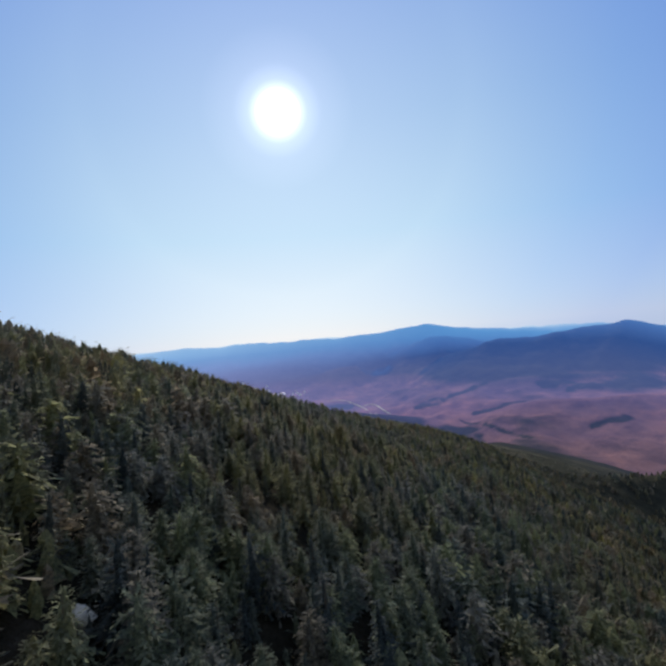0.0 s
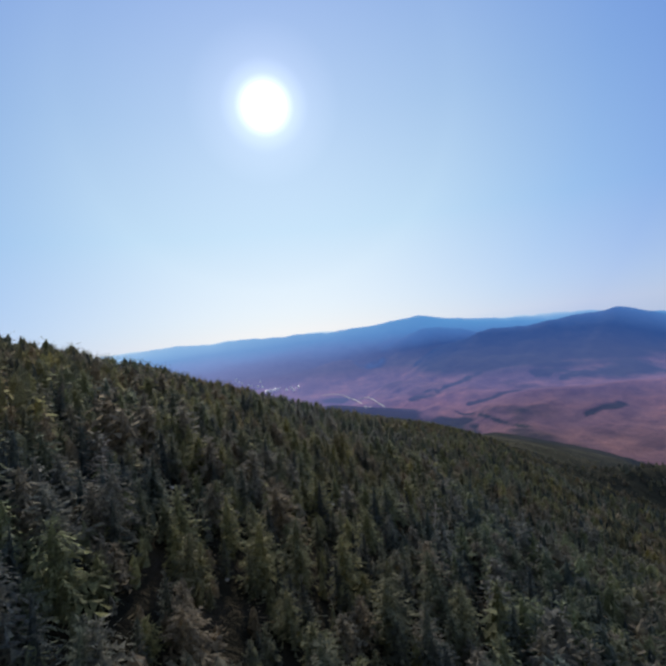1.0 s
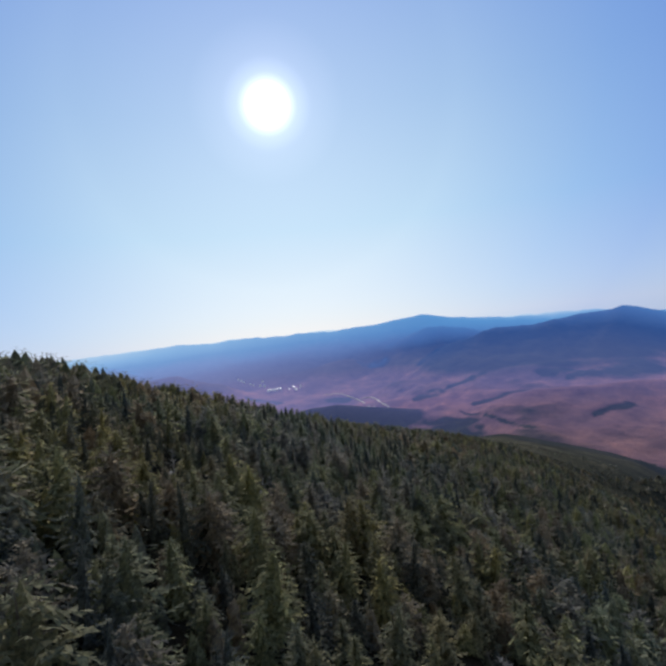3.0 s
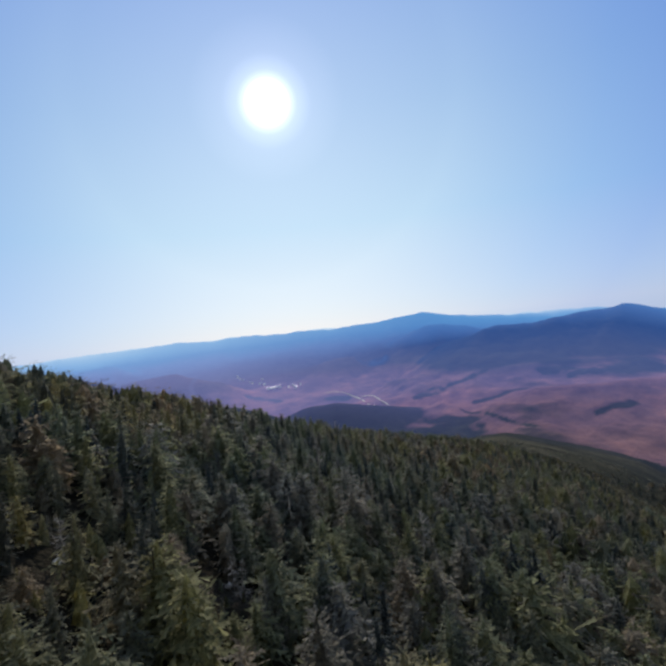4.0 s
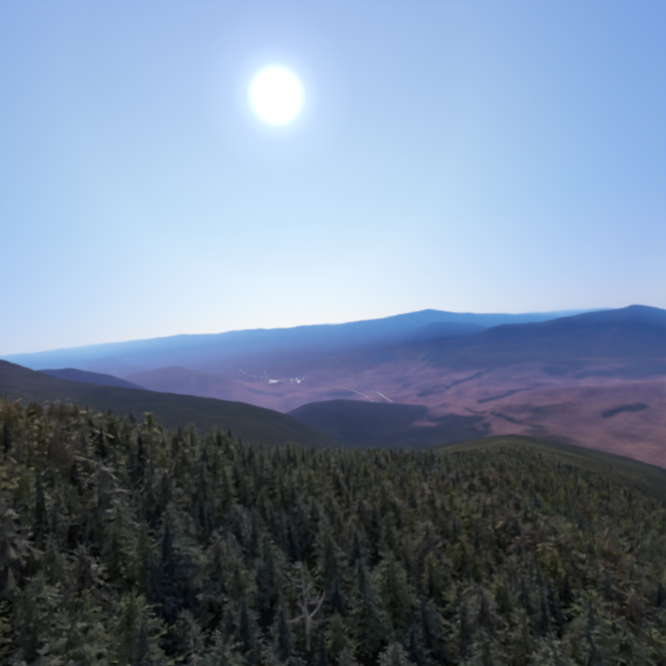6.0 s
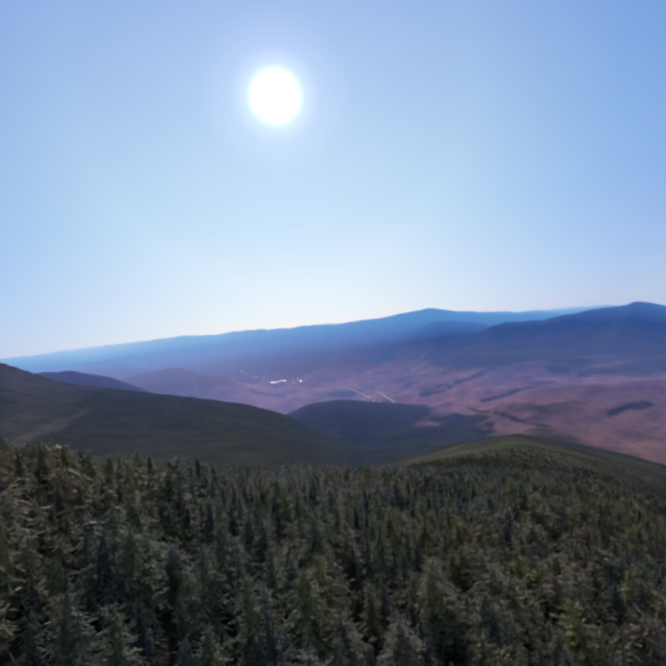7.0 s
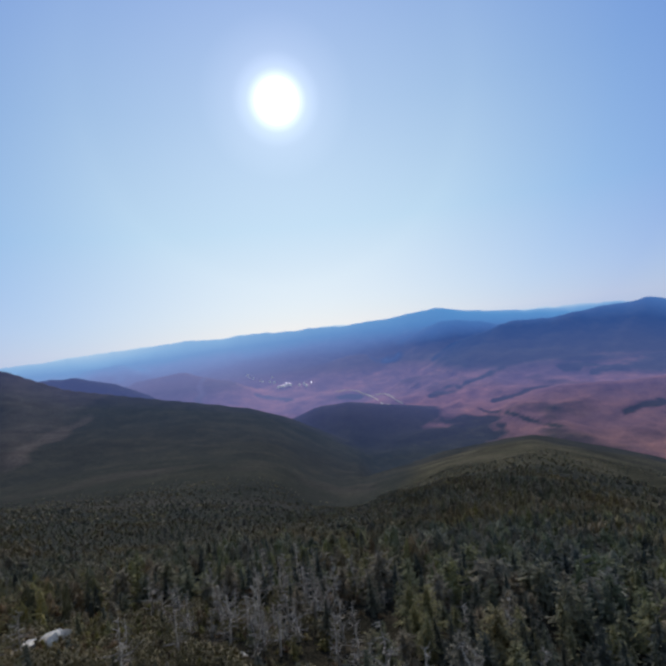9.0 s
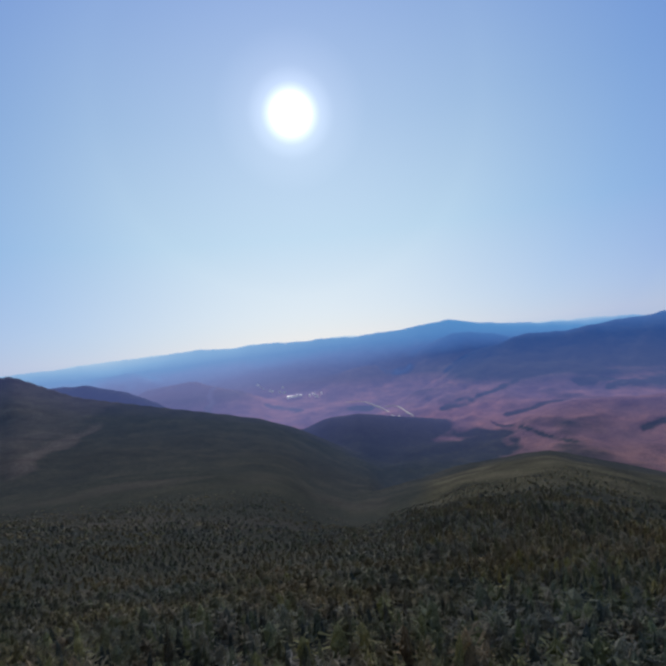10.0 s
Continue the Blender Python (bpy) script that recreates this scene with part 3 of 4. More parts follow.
def spruce_crown(rs, whorls, boughs, segs, radius, belly, start=0.12):
    """A crown one unit high: a dark ragged core, clothed in whorls of drooping boughs, each a roofed frond with ragged sides.
    Returns vertices and triangles."""
    V, F = [], []
    lean = rs.uniform(-0.06, 0.06, 2)
    ph, lop = rs.uniform(0, 6.28), rs.uniform(0.08, 0.3)
    wide = lambda h: radius * (1 - h) ** belly + 0.02
    n, rings = (5, (0.02, 0.30, 0.58, 0.80)) if segs > 1 else (4, (0.02, 0.36, 0.72))
    for h in rings:
        for k in range(n):
            a = 6.2832 * (k + 0.5 * rings.index(h)) / n
            r = (0.32 if segs > 1 else 0.46) * wide(h) * rs.uniform(0.65, 1.2)
            V.append((r * math.cos(a) + lean[0] * h, r * math.sin(a) + lean[1] * h, h + rs.uniform(-0.04, 0.04)))
    V.append((lean[0], lean[1], 0.98 if segs > 1 else 0.92))
    for g in range(len(rings)):
        for k in range(n):
            k2 = (k + 1) % n
            if g + 1 < len(rings):
                F += [(g * n + k, g * n + k2, (g + 1) * n + k2), (g * n + k, (g + 1) * n + k2, (g + 1) * n + k)]
            else:
                F.append((g * n + k, g * n + k2, len(rings) * n))
    for w in range(whorls):
        h0 = start + (0.97 - start) * ((w + rs.uniform(0.1, 0.9)) / whorls) ** 0.92
        for b in range(boughs):
            if rs.uniform() < 0.12:
                continue
            a = 6.2832 * (b + rs.uniform(-0.3, 0.3)) / boughs + w * 2.4
            h = min(0.97, h0 + rs.uniform(-0.02, 0.02))
            ln = wide(h) * (1 + lop * math.sin(a + ph)) * rs.uniform(0.62, 1.18) + 0.012
            droop, lift = rs.uniform(0.0, 0.7), rs.uniform(-0.25, 0.55) + 0.6 * max(0, h - 0.8) / 0.2
            side = ln * rs.uniform(0.22, 0.40) * {1: 1.5, 2: 1.0}.get(segs, 0.72)
            dx, dy = math.cos(a), math.sin(a)
            base = len(V)
            for k in range(segs + 1):
                q = k / segs
                r = ln * (0.1 + 0.9 * q)
                V.append((r * dx + lean[0] * h, r * dy + lean[1] * h, h + ln * (lift * q - droop * q * q)))
            for k in range(segs):
                q = (k + 1.15) / segs
                x, y, z = V[base + k + 1]
                for sg in (-1, 1):
                    e = side * math.sin(min(3.0, 0.5 + 2.2 * q)) * rs.uniform(0.6, 1.3)
                    f = side * rs.uniform(-0.1, 0.45)
                    V.append((x - sg * dy * e + dx * f, y + sg * dx * e + dy * f, z - e * rs.uniform(-0.5, 0.9)))
                    o = len(V) - 1
                    F.append((base + k, o, base + k + 1) if sg < 0 else (base + k, base + k + 1, o))
    return np.array(V), np.array(F)


def spire(rs, radius):
    """A far spruce: two stacked ragged cones."""
    V, F = [], []
    for z0, z1, r in ((0.03, 0.72, radius), (0.42, 1.0, radius * 0.6)):
        b, n, a0 = len(V), 4, rs.uniform(0, 6.28)
        for k in range(n):
            q = r * rs.uniform(0.7, 1.3)
            V.append((q * math.cos(a0 + 6.2832 * k / n), q * math.sin(a0 + 6.2832 * k / n), z0 + rs.uniform(-0.05, 0.08)))
        V.append((rs.uniform(-0.03, 0.03), rs.uniform(-0.03, 0.03), z1))
        F += [(b + k, b + (k + 1) % n, b + n) for k in range(n)]
    a, h, b = rs.uniform(0, 6.28), rs.uniform(0.25, 0.75), len(V)
    r = radius * (1.25 - h)
    V += [(0, 0, h + 0.08), (r * math.cos(a - 0.4), r * math.sin(a - 0.4), h), (r * math.cos(a + 0.4), r * math.sin(a + 0.4), h)]
    F.append((b, b + 1, b + 2))
    return np.array(V), np.array(F)


RS = np.random.RandomState(4)
def crown_set(whorls, boughs, segs, start=0.12, girth=1.0):
    """Eight crowns from slim pointed spruces to broad bushy firs."""
    return [spruce_crown(RS, whorls + (k % 3), boughs, segs, (0.205 + 0.024 * k) * girth, 0.78 - 0.045 * k, start) for k in range(8)]


CROWN_FINE = crown_set(17, 7, 4, girth=1.12)
CROWN_A = crown_set(11, 6, 2, girth=1.25)
CROWN_B = crown_set(6, 6, 1, 0.25, 1.5)
CROWN_C = crown_set(4, 4, 1, 0.3, 1.5)
CROWN_D = [spire(RS, 0.36 + 0.02 * k) for k in range(6)]

# pale rocks that show between the trees: side, ahead, size
# the first line, and some further on, stand in for pale trunk glints
ROCKS = [(-11.6, 53.1, 0.4), (-12.9, 52.6, 0.32), (-11.8, 51.8, 0.3), (-9.5, 53.1, 0.28), (-4.6, 54.3, 0.34), (-1.2, 56.9, 0.32), (0.2, 59.0, 0.34), (-2.0, 62.3, 0.4), (7.2, 71.0, 0.3),
         (-11.5, 20.3, 0.85), (-10.6, 20.5, 0.6), (-10.4, 21.0, 0.4), (-8.4, 90.9, 0.4), (-7.7, 90.5, 0.35), (-14.6, 88.4, 0.4), (-6.0, 116.2, 0.35), (-8.4, 118.3, 0.35), (-12.7, 105.9, 0.4), (-7.2, 42.8, 0.25), (-3.1, 66.4, 0.45), (-1.1, 67.4, 0.62), (-0.5, 66.7, 0.45), (1.9, 67.7, 0.62), (2.6, 66.8, 0.4),
         (-4.8, 102.0, 0.3), (-4.2, 101.3, 0.25), (-14.0, 147.3, 0.4), (-12.8, 146.8, 0.38), (-25.1, 183.2, 1.15), (-26.0, 182.7, 0.85), (-24.0, 182.4, 0.7), (-27.4, 187.2, 0.6), (-16.4, 188.6, 0.6), (-13.0, 181.8, 0.4), (-10.5, 186.0, 0.35)]
# bleached dead trees: side, ahead, height
SNAGS = [(-14.2, 183.5, 4.2), (-13.0, 185.5, 4.8), (-12.0, 183.0, 3.6), (-11.2, 187.5, 4.6), (-10.2, 184.6, 4.0), (-9.4, 188.4, 5.0), (-15.6, 186.6, 3.8), (-13.8, 190.4, 4.4),
         (-12.3, 193.8, 4.8), (-10.4, 192.0, 4.0), (-8.2, 190.5, 4.4), (-16.8, 182.0, 3.2), (-18.6, 186.0, 3.6), (-21.5, 189.5, 4.0), (-7.4, 185.2, 3.8), (-6.6, 194.6, 4.6),
         (-4.2, 172.5, 5.4), (-3.2, 176.0, 5.0), (-2.2, 173.8, 4.6), (-5.0, 178.6, 5.2), (-1.0, 178.2, 4.6), (-24.5, 178.0, 3.4), (-25.6, 181.5, 3.8), (-9.8, 166.0, 4.8),
         (-11.4, 168.5, 4.6), (-8.6, 170.0, 4.4), (-15.2, 48.2, 4.8), (4.2, 70.5, 4.2), (7.5, 66.0, 4.4), (-6.1, 99.2, 4.6), (2.5, 104.0, 4.8), (-5.4, 122.0, 4.8),
         (3.4, 186.0, 4.4), (-14.4, 88.6, 2.6), (-8.1, 90.8, 2.2), (-7.5, 90.2, 2.4), (-4.8, 102.6, 3.6), (-8.7, 118.0, 2.4), (-8.2, 118.7, 2.2), (-5.9, 115.9, 2.3), (-12.2, 114.6, 2.4), (-12.6, 105.7, 2.2), (-14.8, 197.2, 4.6), (-17.9, 193.0, 4.2), (-11.9, 199.5, 4.4)]
for k in range(46):
    rk = np.random.RandomState(100 + k)
    SNAGS.append((rk.normal(-9.5, 6.0), rk.normal(186, 6.0), rk.uniform(1.9, 4.2)))


def joined(name, models, place, scale, turn, label, leaf=None):
    vs, fs, tone, off = [], [], [], 0
    pick = RS.randint(0, len(models), len(place))
    for k, (V, F) in enumerate(models):
        m = pick == k
        p, s, t = place[m], scale[m], turn[m]
        if not len(p):
            continue
        c, sn = np.cos(t)[:, None], np.sin(t)[:, None]
        X = (V[:, 0] * c - V[:, 1] * sn) * s[:, :1] + p[:, :1]
        Y = (V[:, 0] * sn + V[:, 1] * c) * s[:, :1] + p[:, 1:2]
        Z = V[:, 2] * s[:, 1:2] + p[:, 2:3]
        vs.append(np.stack([X, Y, Z], -1).reshape(-1, 3))
        fs.append((F[None] + (off + np.arange(len(p)) * len(V))[:, None, None]).reshape(-1, 3))
        off += len(p) * len(V)
        tone.append(np.repeat(np.clip((k + RS.normal(0.5, 1.6, len(p))) / len(models), 0.02, 0.98), len(V)))
    me = mesh_from(name, np.concatenate(vs), tris=np.concatenate(fs), mats=(leaf or FOLIAGE,))
    me.attributes.new("tone", "FLOAT", "POINT").data.foreach_set("value", np.concatenate(tone).astype(np.float32))
    return tagged(new(name, me), label, "undergrowth" if "undergrowth" in name else "forest", kind="stuff")


def scatter(step, y0, y1, half, slope, y_from=0.0):
    """Jittered grid of stems in a wedge that widens ahead."""
    out = []
    for yy in np.arange(y0, y1, step):
        w = half + slope * max(0, yy - y_from)
        xs = np.arange(-w, w, step)
        out.append(np.stack([xs, np.full(len(xs), yy)], 1))
    p = np.concatenate(out)
    return p + RS.uniform(-0.48, 0.48, p.shape) * step


def plant(p, low=1.0):
    n = len(p)
    patch = fractal(p[:, 0], p[:, 1], 14, 3, 31)
    h = (2.4 + 2.2 * RS.uniform(0, 1, n) ** 1.1) * (1 + 0.16 * patch) * low * (1 - (0.46 - 0.34 * RS.uniform(0, 1, n) ** 3) * np.clip((p[:, 1] - 182) / 30, 0, 1) * np.clip((14 - p[:, 0] + 0.3 * (p[:, 1] - 200)) / 20, 0.15, 1))
    h = h * (1 - 0.6 * np.exp(-((p[:, 0] + 18) ** 2 / 130 + (p[:, 1] - 183) ** 2 / 130)))
    h = h * stature(p)
    squat = 1 - 0.34 * np.clip((p[:, 1] - 210) / 20, 0, 1) * np.clip((15 - p[:, 0]) / 20, 0, 1)
    z = land(p[:, 0], p[:, 1]) - 0.15
    sc = np.stack([h * RS.uniform(0.85, 1.25, n) / low * (1.3 - 0.3 * squat), h * squat], 1)
    return np.column_stack([p, z]), sc, RS.uniform(0, 6.28, n)


def clear(p):
    """Leave room round the rocks and snags, and thin the stand on the open brow."""
    keep = np.ones(len(p), bool)
    for rx, ry, s in ROCKS:
        keep &= np.hypot(p[:, 0] - rx, p[:, 1] - ry + 0.3) > 0.35 + 0.9 * s
    for sx, sy, s in SNAGS:
        keep &= np.hypot(p[:, 0] - sx, p[:, 1] - sy + 0.4) > 0.8
    brow = np.exp(-((p[:, 0] + 18) ** 2 / 150 + (p[:, 1] - 183) ** 2 / 130))
    dying = np.exp(-((p[:, 0] + 11) ** 2 / 40 + (p[:, 1] - 187) ** 2 / 60))
    # open scrub takes over on the far side of the flank
    scrub = 0.85 * np.clip((p[:, 0] - 74) / 30, 0, 1) * np.clip((p[:, 1] - 140) / 30, 0, 1)
    return p[keep & (RS.uniform(0, 1, len(p)) > np.maximum(np.maximum(0.85 * brow, 0.8 * dying), scrub))]


def stature(p):
    """Young trees in the gaps of the stand and on the near side of rocks and low snags."""
    f = np.where((fractal(p[:, 0], p[:, 1], 4.5, 2, 97) < -0.40) & (p[:, 1] < 190), 0.68, 1.0)
    for rx, ry, s in ROCKS + [q for q in SNAGS if q[2] < 2.7 and q[1] < 150]:
        lane, low = (5.0, 0.42) if s > 0.8 and ry < 100 else (4.0, 0.55)
        f = np.where((np.abs(p[:, 0] - rx + 0.1 * (p[:, 1] - ry)) < 0.55 + 0.5 * min(s, 0.8)) & (p[:, 1] < ry + 0.6) & (p[:, 1] > ry - lane), low, f)
    return f


stems = np.concatenate([scatter(1.80, -14, 194, 24, 0.78), scatter(1.5, 194, 250, 110, 0.5, 194)])
stems = clear(stems)
side = np.abs(stems[:, 0] + 4)
under = (side < 10) & (stems[:, 1] < 192) & (stems[:, 1] > 6)
inner = ~under & (side < 22) & (stems[:, 1] < 200) & (stems[:, 1] > 2)
middle = ~under & ~inner & (side < 48) & (stems[:, 1] < 222)
outer = ~under & ~inner & ~middle & (side < 95)
fringe = side >= 95
single = np.sort(RS.choice(np.flatnonzero(under & (side < 9) & (stems[:, 1] > 12)), 300, replace=False))
under[single] = False
joined("spruce_forest_under", CROWN_FINE, *plant(stems[under]), "dense dark green spruce and fir tops on the slope")
joined("spruce_forest_near", CROWN_A, *plant(stems[inner]), "dense dark green spruce and fir tops beside the flight")
mixed = RS.uniform(0, 1, len(stems)) < np.clip((stems[:, 1] - 196) / 35, 0, 0.92) * np.clip((30 - stems[:, 0]) / 30, 0.35, 1) + 0.8 * np.clip((stems[:, 0] - 62) / 25, 0, 1) * np.clip((stems[:, 1] - 120) / 40, 0, 1)
joined("spruce_forest_middle", CROWN_B, *plant(stems[middle & ~mixed]), "dense dark green spruce forest further up and down the slope")
joined("scrub_forest_middle", CROWN_B, *plant(stems[middle & mixed]), "low brownish spruce and birch scrub past the brow", SCRUBWOOD)
joined("spruce_forest_outer", CROWN_C, *plant(stems[outer & ~mixed]), "dense spruce forest along the flank of the hill")
joined("scrub_forest_outer", CROWN_C, *plant(stems[outer & mixed]), "low brownish spruce and birch scrub along the flank of the hill", SCRUBWOOD)
joined("spruce_forest_fringe", CROWN_D, *plant(stems[fringe]), "dense spruce forest far along the flank of the hill")
seedlings = scatter(1.7, 4, 180, 26, 0.0)
spots, sizes, turns = plant(seedlings)
joined("young_spruces", CROWN_C, spots, sizes * 0.58, turns, "young spruces in the shade between the taller trees")
beyond = np.concatenate([scatter(2.0, 250, 330, 125, 0.65, 170), scatter(2.5, 330, 470, 60, 0.80, 170), scatter(3.3, 470, 740, 60, 0.80, 170)])
beyond = clear(beyond)
beyond = beyond[RS.uniform(0, 1, len(beyond)) < np.clip((640 + 170 * np.clip(beyond[:, 0] / beyond[:, 1] * 4, -0.3, 1) - beyond[:, 1]) / 400, 0, 0.85)]
close = (beyond[:, 1] < 330) & (np.abs(beyond[:, 0]) < 125)
joined("scrub_forest_slope", CROWN_C, *plant(beyond[close]), "low brownish spruce and birch scrub on the slope under the brow", SCRUBWOOD)
beyond = beyond[~close]
joined("spruce_forest_beyond", CROWN_D, *plant(beyond, np.clip(1.0 - (beyond[:, 1] - 250) / 600, 0.4, 1.0)), "dense low spruce and bare birch scrub in the hollow behind the brow", SCRUBWOOD)
aside = scatter(2.7, -60, 250, 150, 0.35)
edge = np.where(aside[:, 1] < 194, 24 + 0.78 * np.maximum(aside[:, 1], 0), 110 + 0.5 * (aside[:, 1] - 194))
aside = aside[(np.abs(aside[:, 0]) > edge) | (aside[:, 1] < -14)]
joined("spruce_forest_aside", CROWN_D, *plant(aside), "dense spruce forest on the slope to both sides and behind")


def tube(path, radii, sides):
    """A tapered round tube along a path as a bmesh."""
    bm = bmesh.new()
    rings = []
    for k, (p, r) in enumerate(zip(path, radii)):
        q = Vector(path[min(k + 1, len(path) - 1)]) - Vector(path[max(k - 1, 0)])
        m = q.to_track_quat("Z", "Y").to_matrix()
        rings.append([bm.verts.new(Vector(p) + m @ Vector((r * math.cos(6.2832 * s / sides), r * math.sin(6.2832 * s / sides), 0))) for s in range(sides)])
    for a, b in zip(rings, rings[1:]):
        for s in range(sides):
            bm.faces.new((a[s], a[(s + 1) % sides], b[(s + 1) % sides], b[s]))
    bm.faces.new(rings[-1])
    bm.faces.new(rings[0][::-1])
    return bm


def part(name, bm, material, parent, label=""):
    me = bpy.data.meshes.new(name)
    bm.to_mesh(me)
    bm.free()
    me.materials.append(material)
    ob = new(name, me)
    ob.parent = parent
    if label:
        tagged(ob, label)
    return ob


def spruce_tree(k):
    """One spruce a unit high, standing on its base."""
    base = new("spruce_tree")
    tagged(base, "dark green spruce with drooping layered boughs on the slope", "tree", "spruces under the flight")
    part("trunk", tube([(0, 0, -0.03), (0.004, 0, 0.4), (0, 0.003, 0.93)], [0.020, 0.013, 0.003], 7), BARK, base)
    V, F = CROWN_FINE[k]
    crown = new("crown", mesh_from("crown", V, tris=F, mats=(FOLIAGE,)))
    crown.data.attributes.new("tone", "FLOAT", "POINT").data.foreach_set("value", np.full(len(V), (k + 0.4) / 8, np.float32))
    crown.parent = base
    return base


def build_spruces():
    models = [spruce_tree(k) for k in range(8)]
    place, scale, turn = plant(stems[single])
    for n, (p, s, t) in enumerate(zip(place, scale, turn)):
        m = Matrix.Translation(p) @ Matrix.Rotation(t, 4, "Z") @ Matrix.Diagonal((s[0], s[0], s[1], 1))
        if n < 8:
            models[n].matrix_basis = m
        else:
            ob = copy_thing(models[n % 8], Matrix.Identity(4))
            ob.matrix_basis = m


build_spruces()


def dead_spruce(rs):
    """A bleached standing dead spruce about one unit high, with crooked bare branches."""
    base = new("dead_tree")
    tagged(base, "bleached grey dead spruce with crooked bare branches", "dead tree", "dead spruces on the brow")
    bx, by = rs.uniform(-0.05, 0.05, 2)
    spine = lambda t: (bx * math.sin(3 * t), by * math.sin(2.5 * t), t)
    top = rs.uniform(0.85, 1.0)
    ts = [-0.04, 0.2, 0.45, 0.7, top]
    part("trunk", tube([spine(t) for t in ts], [0.025, 0.021, 0.016, 0.010, 0.004], 7), DEADWOOD, base)
    for k in range(34):
        t = rs.uniform(0.12, 0.97)
        a = k * 2.4 + rs.uniform(-0.4, 0.4)
        ln = (1.05 - t) * rs.uniform(0.14, 0.40) + 0.05
        p = Vector(spine(t))
        d = Vector((math.cos(a), math.sin(a), rs.uniform(-0.35, 0.3)))
        mid = p + d * ln * 0.55 + Vector(rs.uniform(-0.02, 0.02, 3))
        end = p + d * ln + Vector((0, 0, rs.uniform(-0.02, 0.16) * (ln + 0.3)))
        fork = mid + (d + Vector(rs.uniform(-0.7, 0.7, 3))) * ln * 0.4
        bm = tube([p, mid, end], [0.009, 0.0065, 0.003], 4)
        twig = tube([mid, fork], [0.0045, 0.002], 3)
        tmp = bpy.data.meshes.new("tmp")
        twig.to_mesh(tmp)
        twig.free()
        bm.from_mesh(tmp)
        bpy.data.meshes.remove(tmp)
        part("branch", bm, DEADWOOD, base)
    return base


def build_snags():
    rs = np.random.RandomState(9)
    models = [dead_spruce(rs) for k in range(6)]
    for n, (sx, sy, h) in enumerate(SNAGS):
        z = float(land(np.array([sx]), np.array([sy]))[0])
        m = Matrix.Translation((sx, sy, z)) @ Matrix.Rotation(rs.uniform(0, 6.28), 4, "Z") @ Matrix.Rotation(rs.uniform(-0.08, 0.08), 4, "X") @ Matrix.Diagonal((h * 0.8, h * 0.8, h * 0.78, 1))
        ob = models[n] if n < 6 else copy_thing(models[n % 6], Matrix.Identity(4))
        ob.matrix_basis = m


build_snags()


def boulder(rs, size):
    bm = bmesh.new()
    bmesh.ops.create_icosphere(bm, subdivisions=3, radius=1.0)
    cuts = [(Vector(rs.normal(size=3)).normalized(), rs.uniform(0.34, 0.72)) for k in range(18)]
    off = Vector(rs.uniform(0, 50, 3))
    for v in bm.verts:
        for nrm, d in cuts:
            over = v.co.dot(nrm) - d
            if over > 0:
                v.co -= nrm * over
        v.co *= 1 + 0.22 * noise.fractal(v.co * 2.6 + off, 0.9, 2.1, 5)
        v.co = Vector((v.co.x * size * 1.1, v.co.y * size * 1.1, v.co.z * size * 1.25))
    me = bpy.data.meshes.new("boulder")
    bm.to_mesh(me)
    bm.free()
    me.materials.append(ROCK)
    return tagged(new("boulder", me), "pale weathered granite boulder among the spruces, some standing in for pale trunks", "rock", "pale boulders")


def build_rocks():
    rs = np.random.RandomState(15)
    for rx, ry, s in ROCKS:
        s = s if s > 0.8 else (0.5 if ry > 160 else 0.36) * s + 0.06
        ob = boulder(rs, s)
        ob.matrix_basis = pose(rx, ry, float(land(np.array([rx]), np.array([ry]))[0]) + s * 0.25, 0, 0, rs.uniform(0, 360))


build_rocks()


def shrub(rs):
    """A low rounded shrub of many small leaf clumps on short stems."""
    V, F = [], []
    for k in range(420):
        d = Vector(rs.normal(size=3))
        d.z = abs(d.z) * 0.8
        d.normalize()
        p = Vector((d.x, d.y, d.z * 0.75)) * rs.uniform(0.55, 1.0)
        q = Vector(rs.normal(size=3)).normalized() * 0.08
        w = d.cross(q).normalized() * 0.045
        b = len(V)
        V += [p - q, p + w, p + q * 1.3 + d * 0.06, p - w]
        F += [(b, b + 1, b + 2), (b, b + 2, b + 3)]
    base = new("shrub")
    tagged(base, "low olive-yellow shrub among dead spruces on the brow", "shrub", "shrubs on the brow")
    lf = new("leaves", mesh_from("leaves", np.array(V), tris=np.array(F), mats=(SHRUB,)))
    lf.parent = base
    part("stem", tube([(0, 0, -0.15), (0.03, 0.02, 0.3), (0.0, 0.05, 0.6)], [0.05, 0.035, 0.012], 6), BARK, base)
    return base


def build_shrubs():
    rs = np.random.RandomState(31)
    models = [shrub(rs) for k in range(4)]
    n = 0
    while n < 150:
        x, y, r = rs.normal(-19.5, 5.5), rs.normal(181.5, 6), rs.uniform(0.55, 1.25)
        if min(math.hypot(x - q[0], y - q[1]) for q in SNAGS + ROCKS) < 0.8:
            continue
        z = float(land(np.array([x]), np.array([y]))[0])
        ob = models[n] if n < 4 else copy_thing(models[n % 4], Matrix.Identity(4))
        ob.matrix_basis = Matrix.Translation((x, y, z)) @ Matrix.Rotation(rs.uniform(0, 6.28), 4, "Z") @ Matrix.Diagonal((r, r, r * rs.uniform(0.9, 1.3), 1))
        n += 1


build_shrubs()


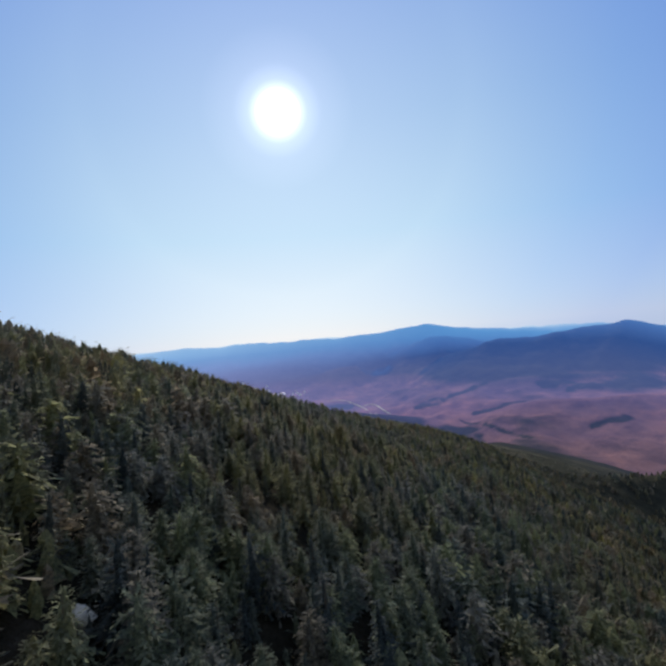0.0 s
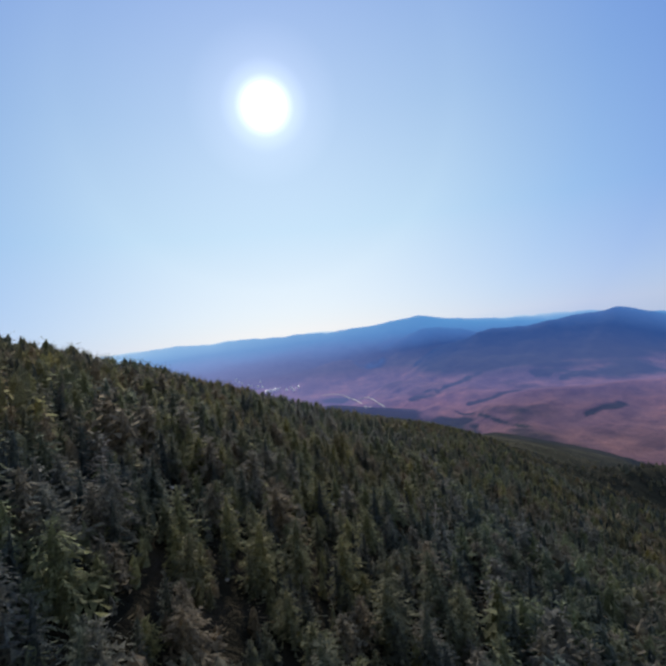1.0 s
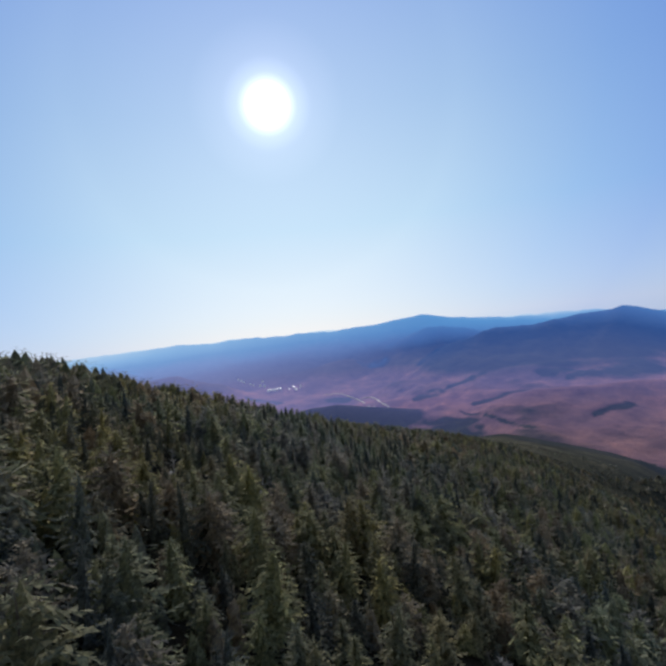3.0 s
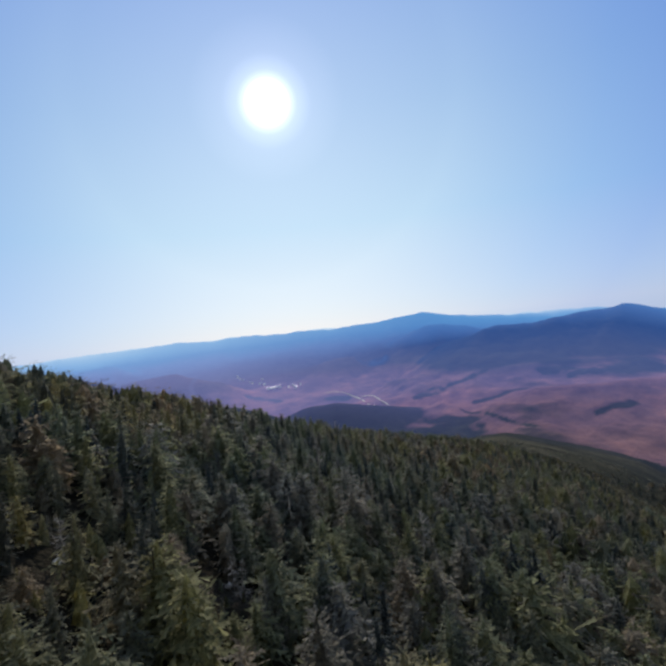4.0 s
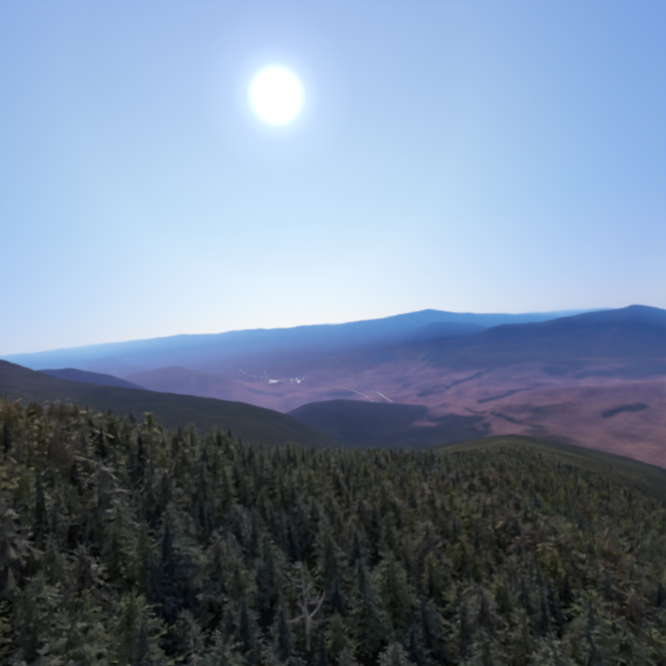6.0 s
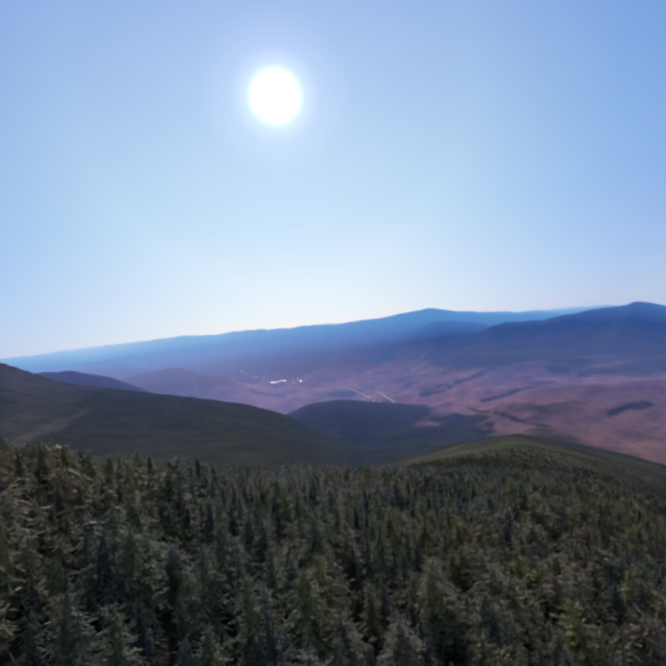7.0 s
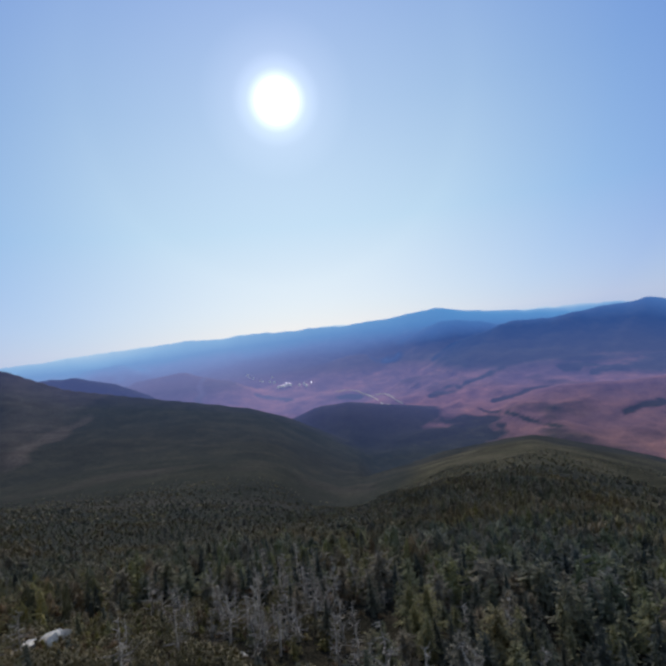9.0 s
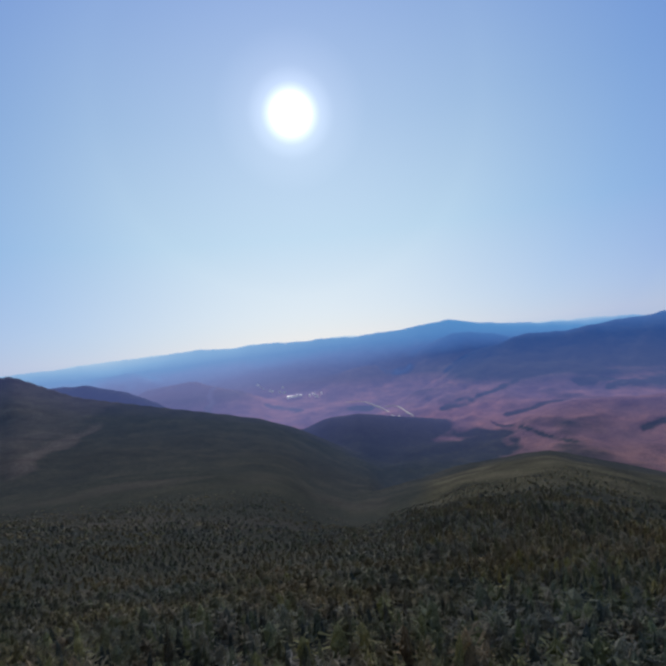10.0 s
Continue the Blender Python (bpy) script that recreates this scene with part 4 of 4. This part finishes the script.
def build_undergrowth():
    """Knee-high autumn growth that covers the open brow between shrubs, rocks and dead trees."""
    rs = np.random.RandomState(77)
    models = [spruce_crown(rs, 4, 6, 2, 0.62, 0.5, 0.1) for k in range(6)]
    p = np.stack([rs.normal(-21, 7, 1300), rs.normal(181, 7, 1300)], 1)
    h = rs.uniform(0.35, 1.0, len(p)) * (0.8 + 0.4 * fractal(p[:, 0], p[:, 1], 5, 2, 83))
    sc = np.stack([h * rs.uniform(0.8, 1.4, len(p)), h], 1)
    z = land(p[:, 0], p[:, 1]) - 0.05
    joined("undergrowth", models, np.column_stack([p, z]), sc, rs.uniform(0, 6.28, len(p)), "low olive, tan and rust undergrowth on the open brow", UNDERGROWTH)


build_undergrowth()

# ---------------------------------------------------------------- village and road in the valley


def spot(u, a):
    x, y = BROW_X + u * a, BROW_Y + a
    return x, y, float(land(np.array([x]), np.array([y]))[0])


def house(length, depth, height, turn, u, a, roof):
    base = new("house")
    tagged(base, "white house with a pale gable roof in the valley", "house", "village houses")
    bm = bmesh.new()
    bmesh.ops.create_cube(bm, size=1.0)
    for v in bm.verts:
        v.co = Vector((v.co.x * length, v.co.y * depth, (v.co.z + 0.5) * (height + 12) - 12))
    part("wall", bm, WHITEWALL, base)
    bm = bmesh.new()
    e = 0.8
    pts = [(-length / 2 - e, -depth / 2 - e, height), (length / 2 + e, -depth / 2 - e, height), (length / 2 + e, depth / 2 + e, height), (-length / 2 - e, depth / 2 + e, height),
           (-length / 2 - e, 0, height + roof), (length / 2 + e, 0, height + roof)]
    v = [bm.verts.new(p) for p in pts]
    for f in ((0, 1, 5, 4), (2, 3, 4, 5), (1, 2, 5), (3, 0, 4), (0, 3, 2, 1)):
        bm.faces.new([v[k] for k in f])
    part("roof", bm, GREYROOF, base)
    x, y, z = spot(u, a)
    base.matrix_basis = pose(x, y, z + 4, 0, 0, turn)


def build_village():
    rs = np.random.RandomState(23)
    for u, a, ln in ((-0.205, 3596, 22), (-0.200, 3564, 16), (-0.194, 3529, 12), (-0.181, 3475, 16), (-0.176, 3458, 22), (-0.155, 3516, 12), (-0.161, 3433, 26), (-0.152, 3407, 22), (-0.141, 3280, 30), (-0.134, 3286, 34), (-0.127, 3300, 24), (-0.120, 3305, 26), (-0.146, 3265, 18), (-0.102, 3299, 12), (-0.092, 3316, 16), (-0.087, 3263, 22), (-0.077, 3300, 12)):
        house(ln * 0.62, rs.uniform(8, 12), rs.uniform(6, 10), rs.uniform(-35, 35), u, a, rs.uniform(0.5, 1.2))


build_village()


def build_road(name, pts, width):
    """A pale road laid over the valley floor along a few bends."""
    t = np.linspace(0, len(pts) - 1, 60)
    u = np.interp(t, range(len(pts)), [p[0] for p in pts])
    a = np.interp(t, range(len(pts)), [p[1] for p in pts])
    x, y = BROW_X + u * a, BROW_Y + a
    k = np.ones(5) / 5
    x[2:-2], y[2:-2] = np.convolve(x, k, "valid"), np.convolve(y, k, "valid")
    dx, dy = np.gradient(x), np.gradient(y)
    n = np.hypot(dx, dy)
    ox, oy = -dy / n * width / 2, dx / n * width / 2
    z = np.maximum(land(x + ox, y + oy), land(x - ox, y - oy)) + 1.2
    z[6:-6] = np.convolve(z, np.ones(13) / 13, "valid") + 1.5
    v = np.concatenate([np.stack([x + ox, y + oy, z], 1), np.stack([x - ox, y - oy, z], 1), np.stack([x + ox, y + oy, z - 6], 1), np.stack([x - ox, y - oy, z - 6], 1)])
    m, i = len(x), np.arange(len(x) - 1)
    q = np.concatenate([np.stack([i + 1, i, i + m, i + m + 1], 1), np.stack([i, i + 1, i + 2 * m + 1, i + 2 * m], 1), np.stack([i + m + 1, i + m, i + 3 * m, i + 3 * m + 1], 1)])
    return tagged(new(name, mesh_from(name, v, quads=q, mats=(PALEROAD,))), "pale winding road on an embankment across the valley floor", "road", kind="structure")


build_road("road", [(-0.030, 3024), (-0.004, 2985), (0.017, 2929), (0.038, 2832), (0.058, 2521), (0.074, 2156)], 5)
build_road("road", [(0.046, 2834), (0.064, 2816), (0.076, 2655), (0.088, 2467), (0.104, 2371)], 5)
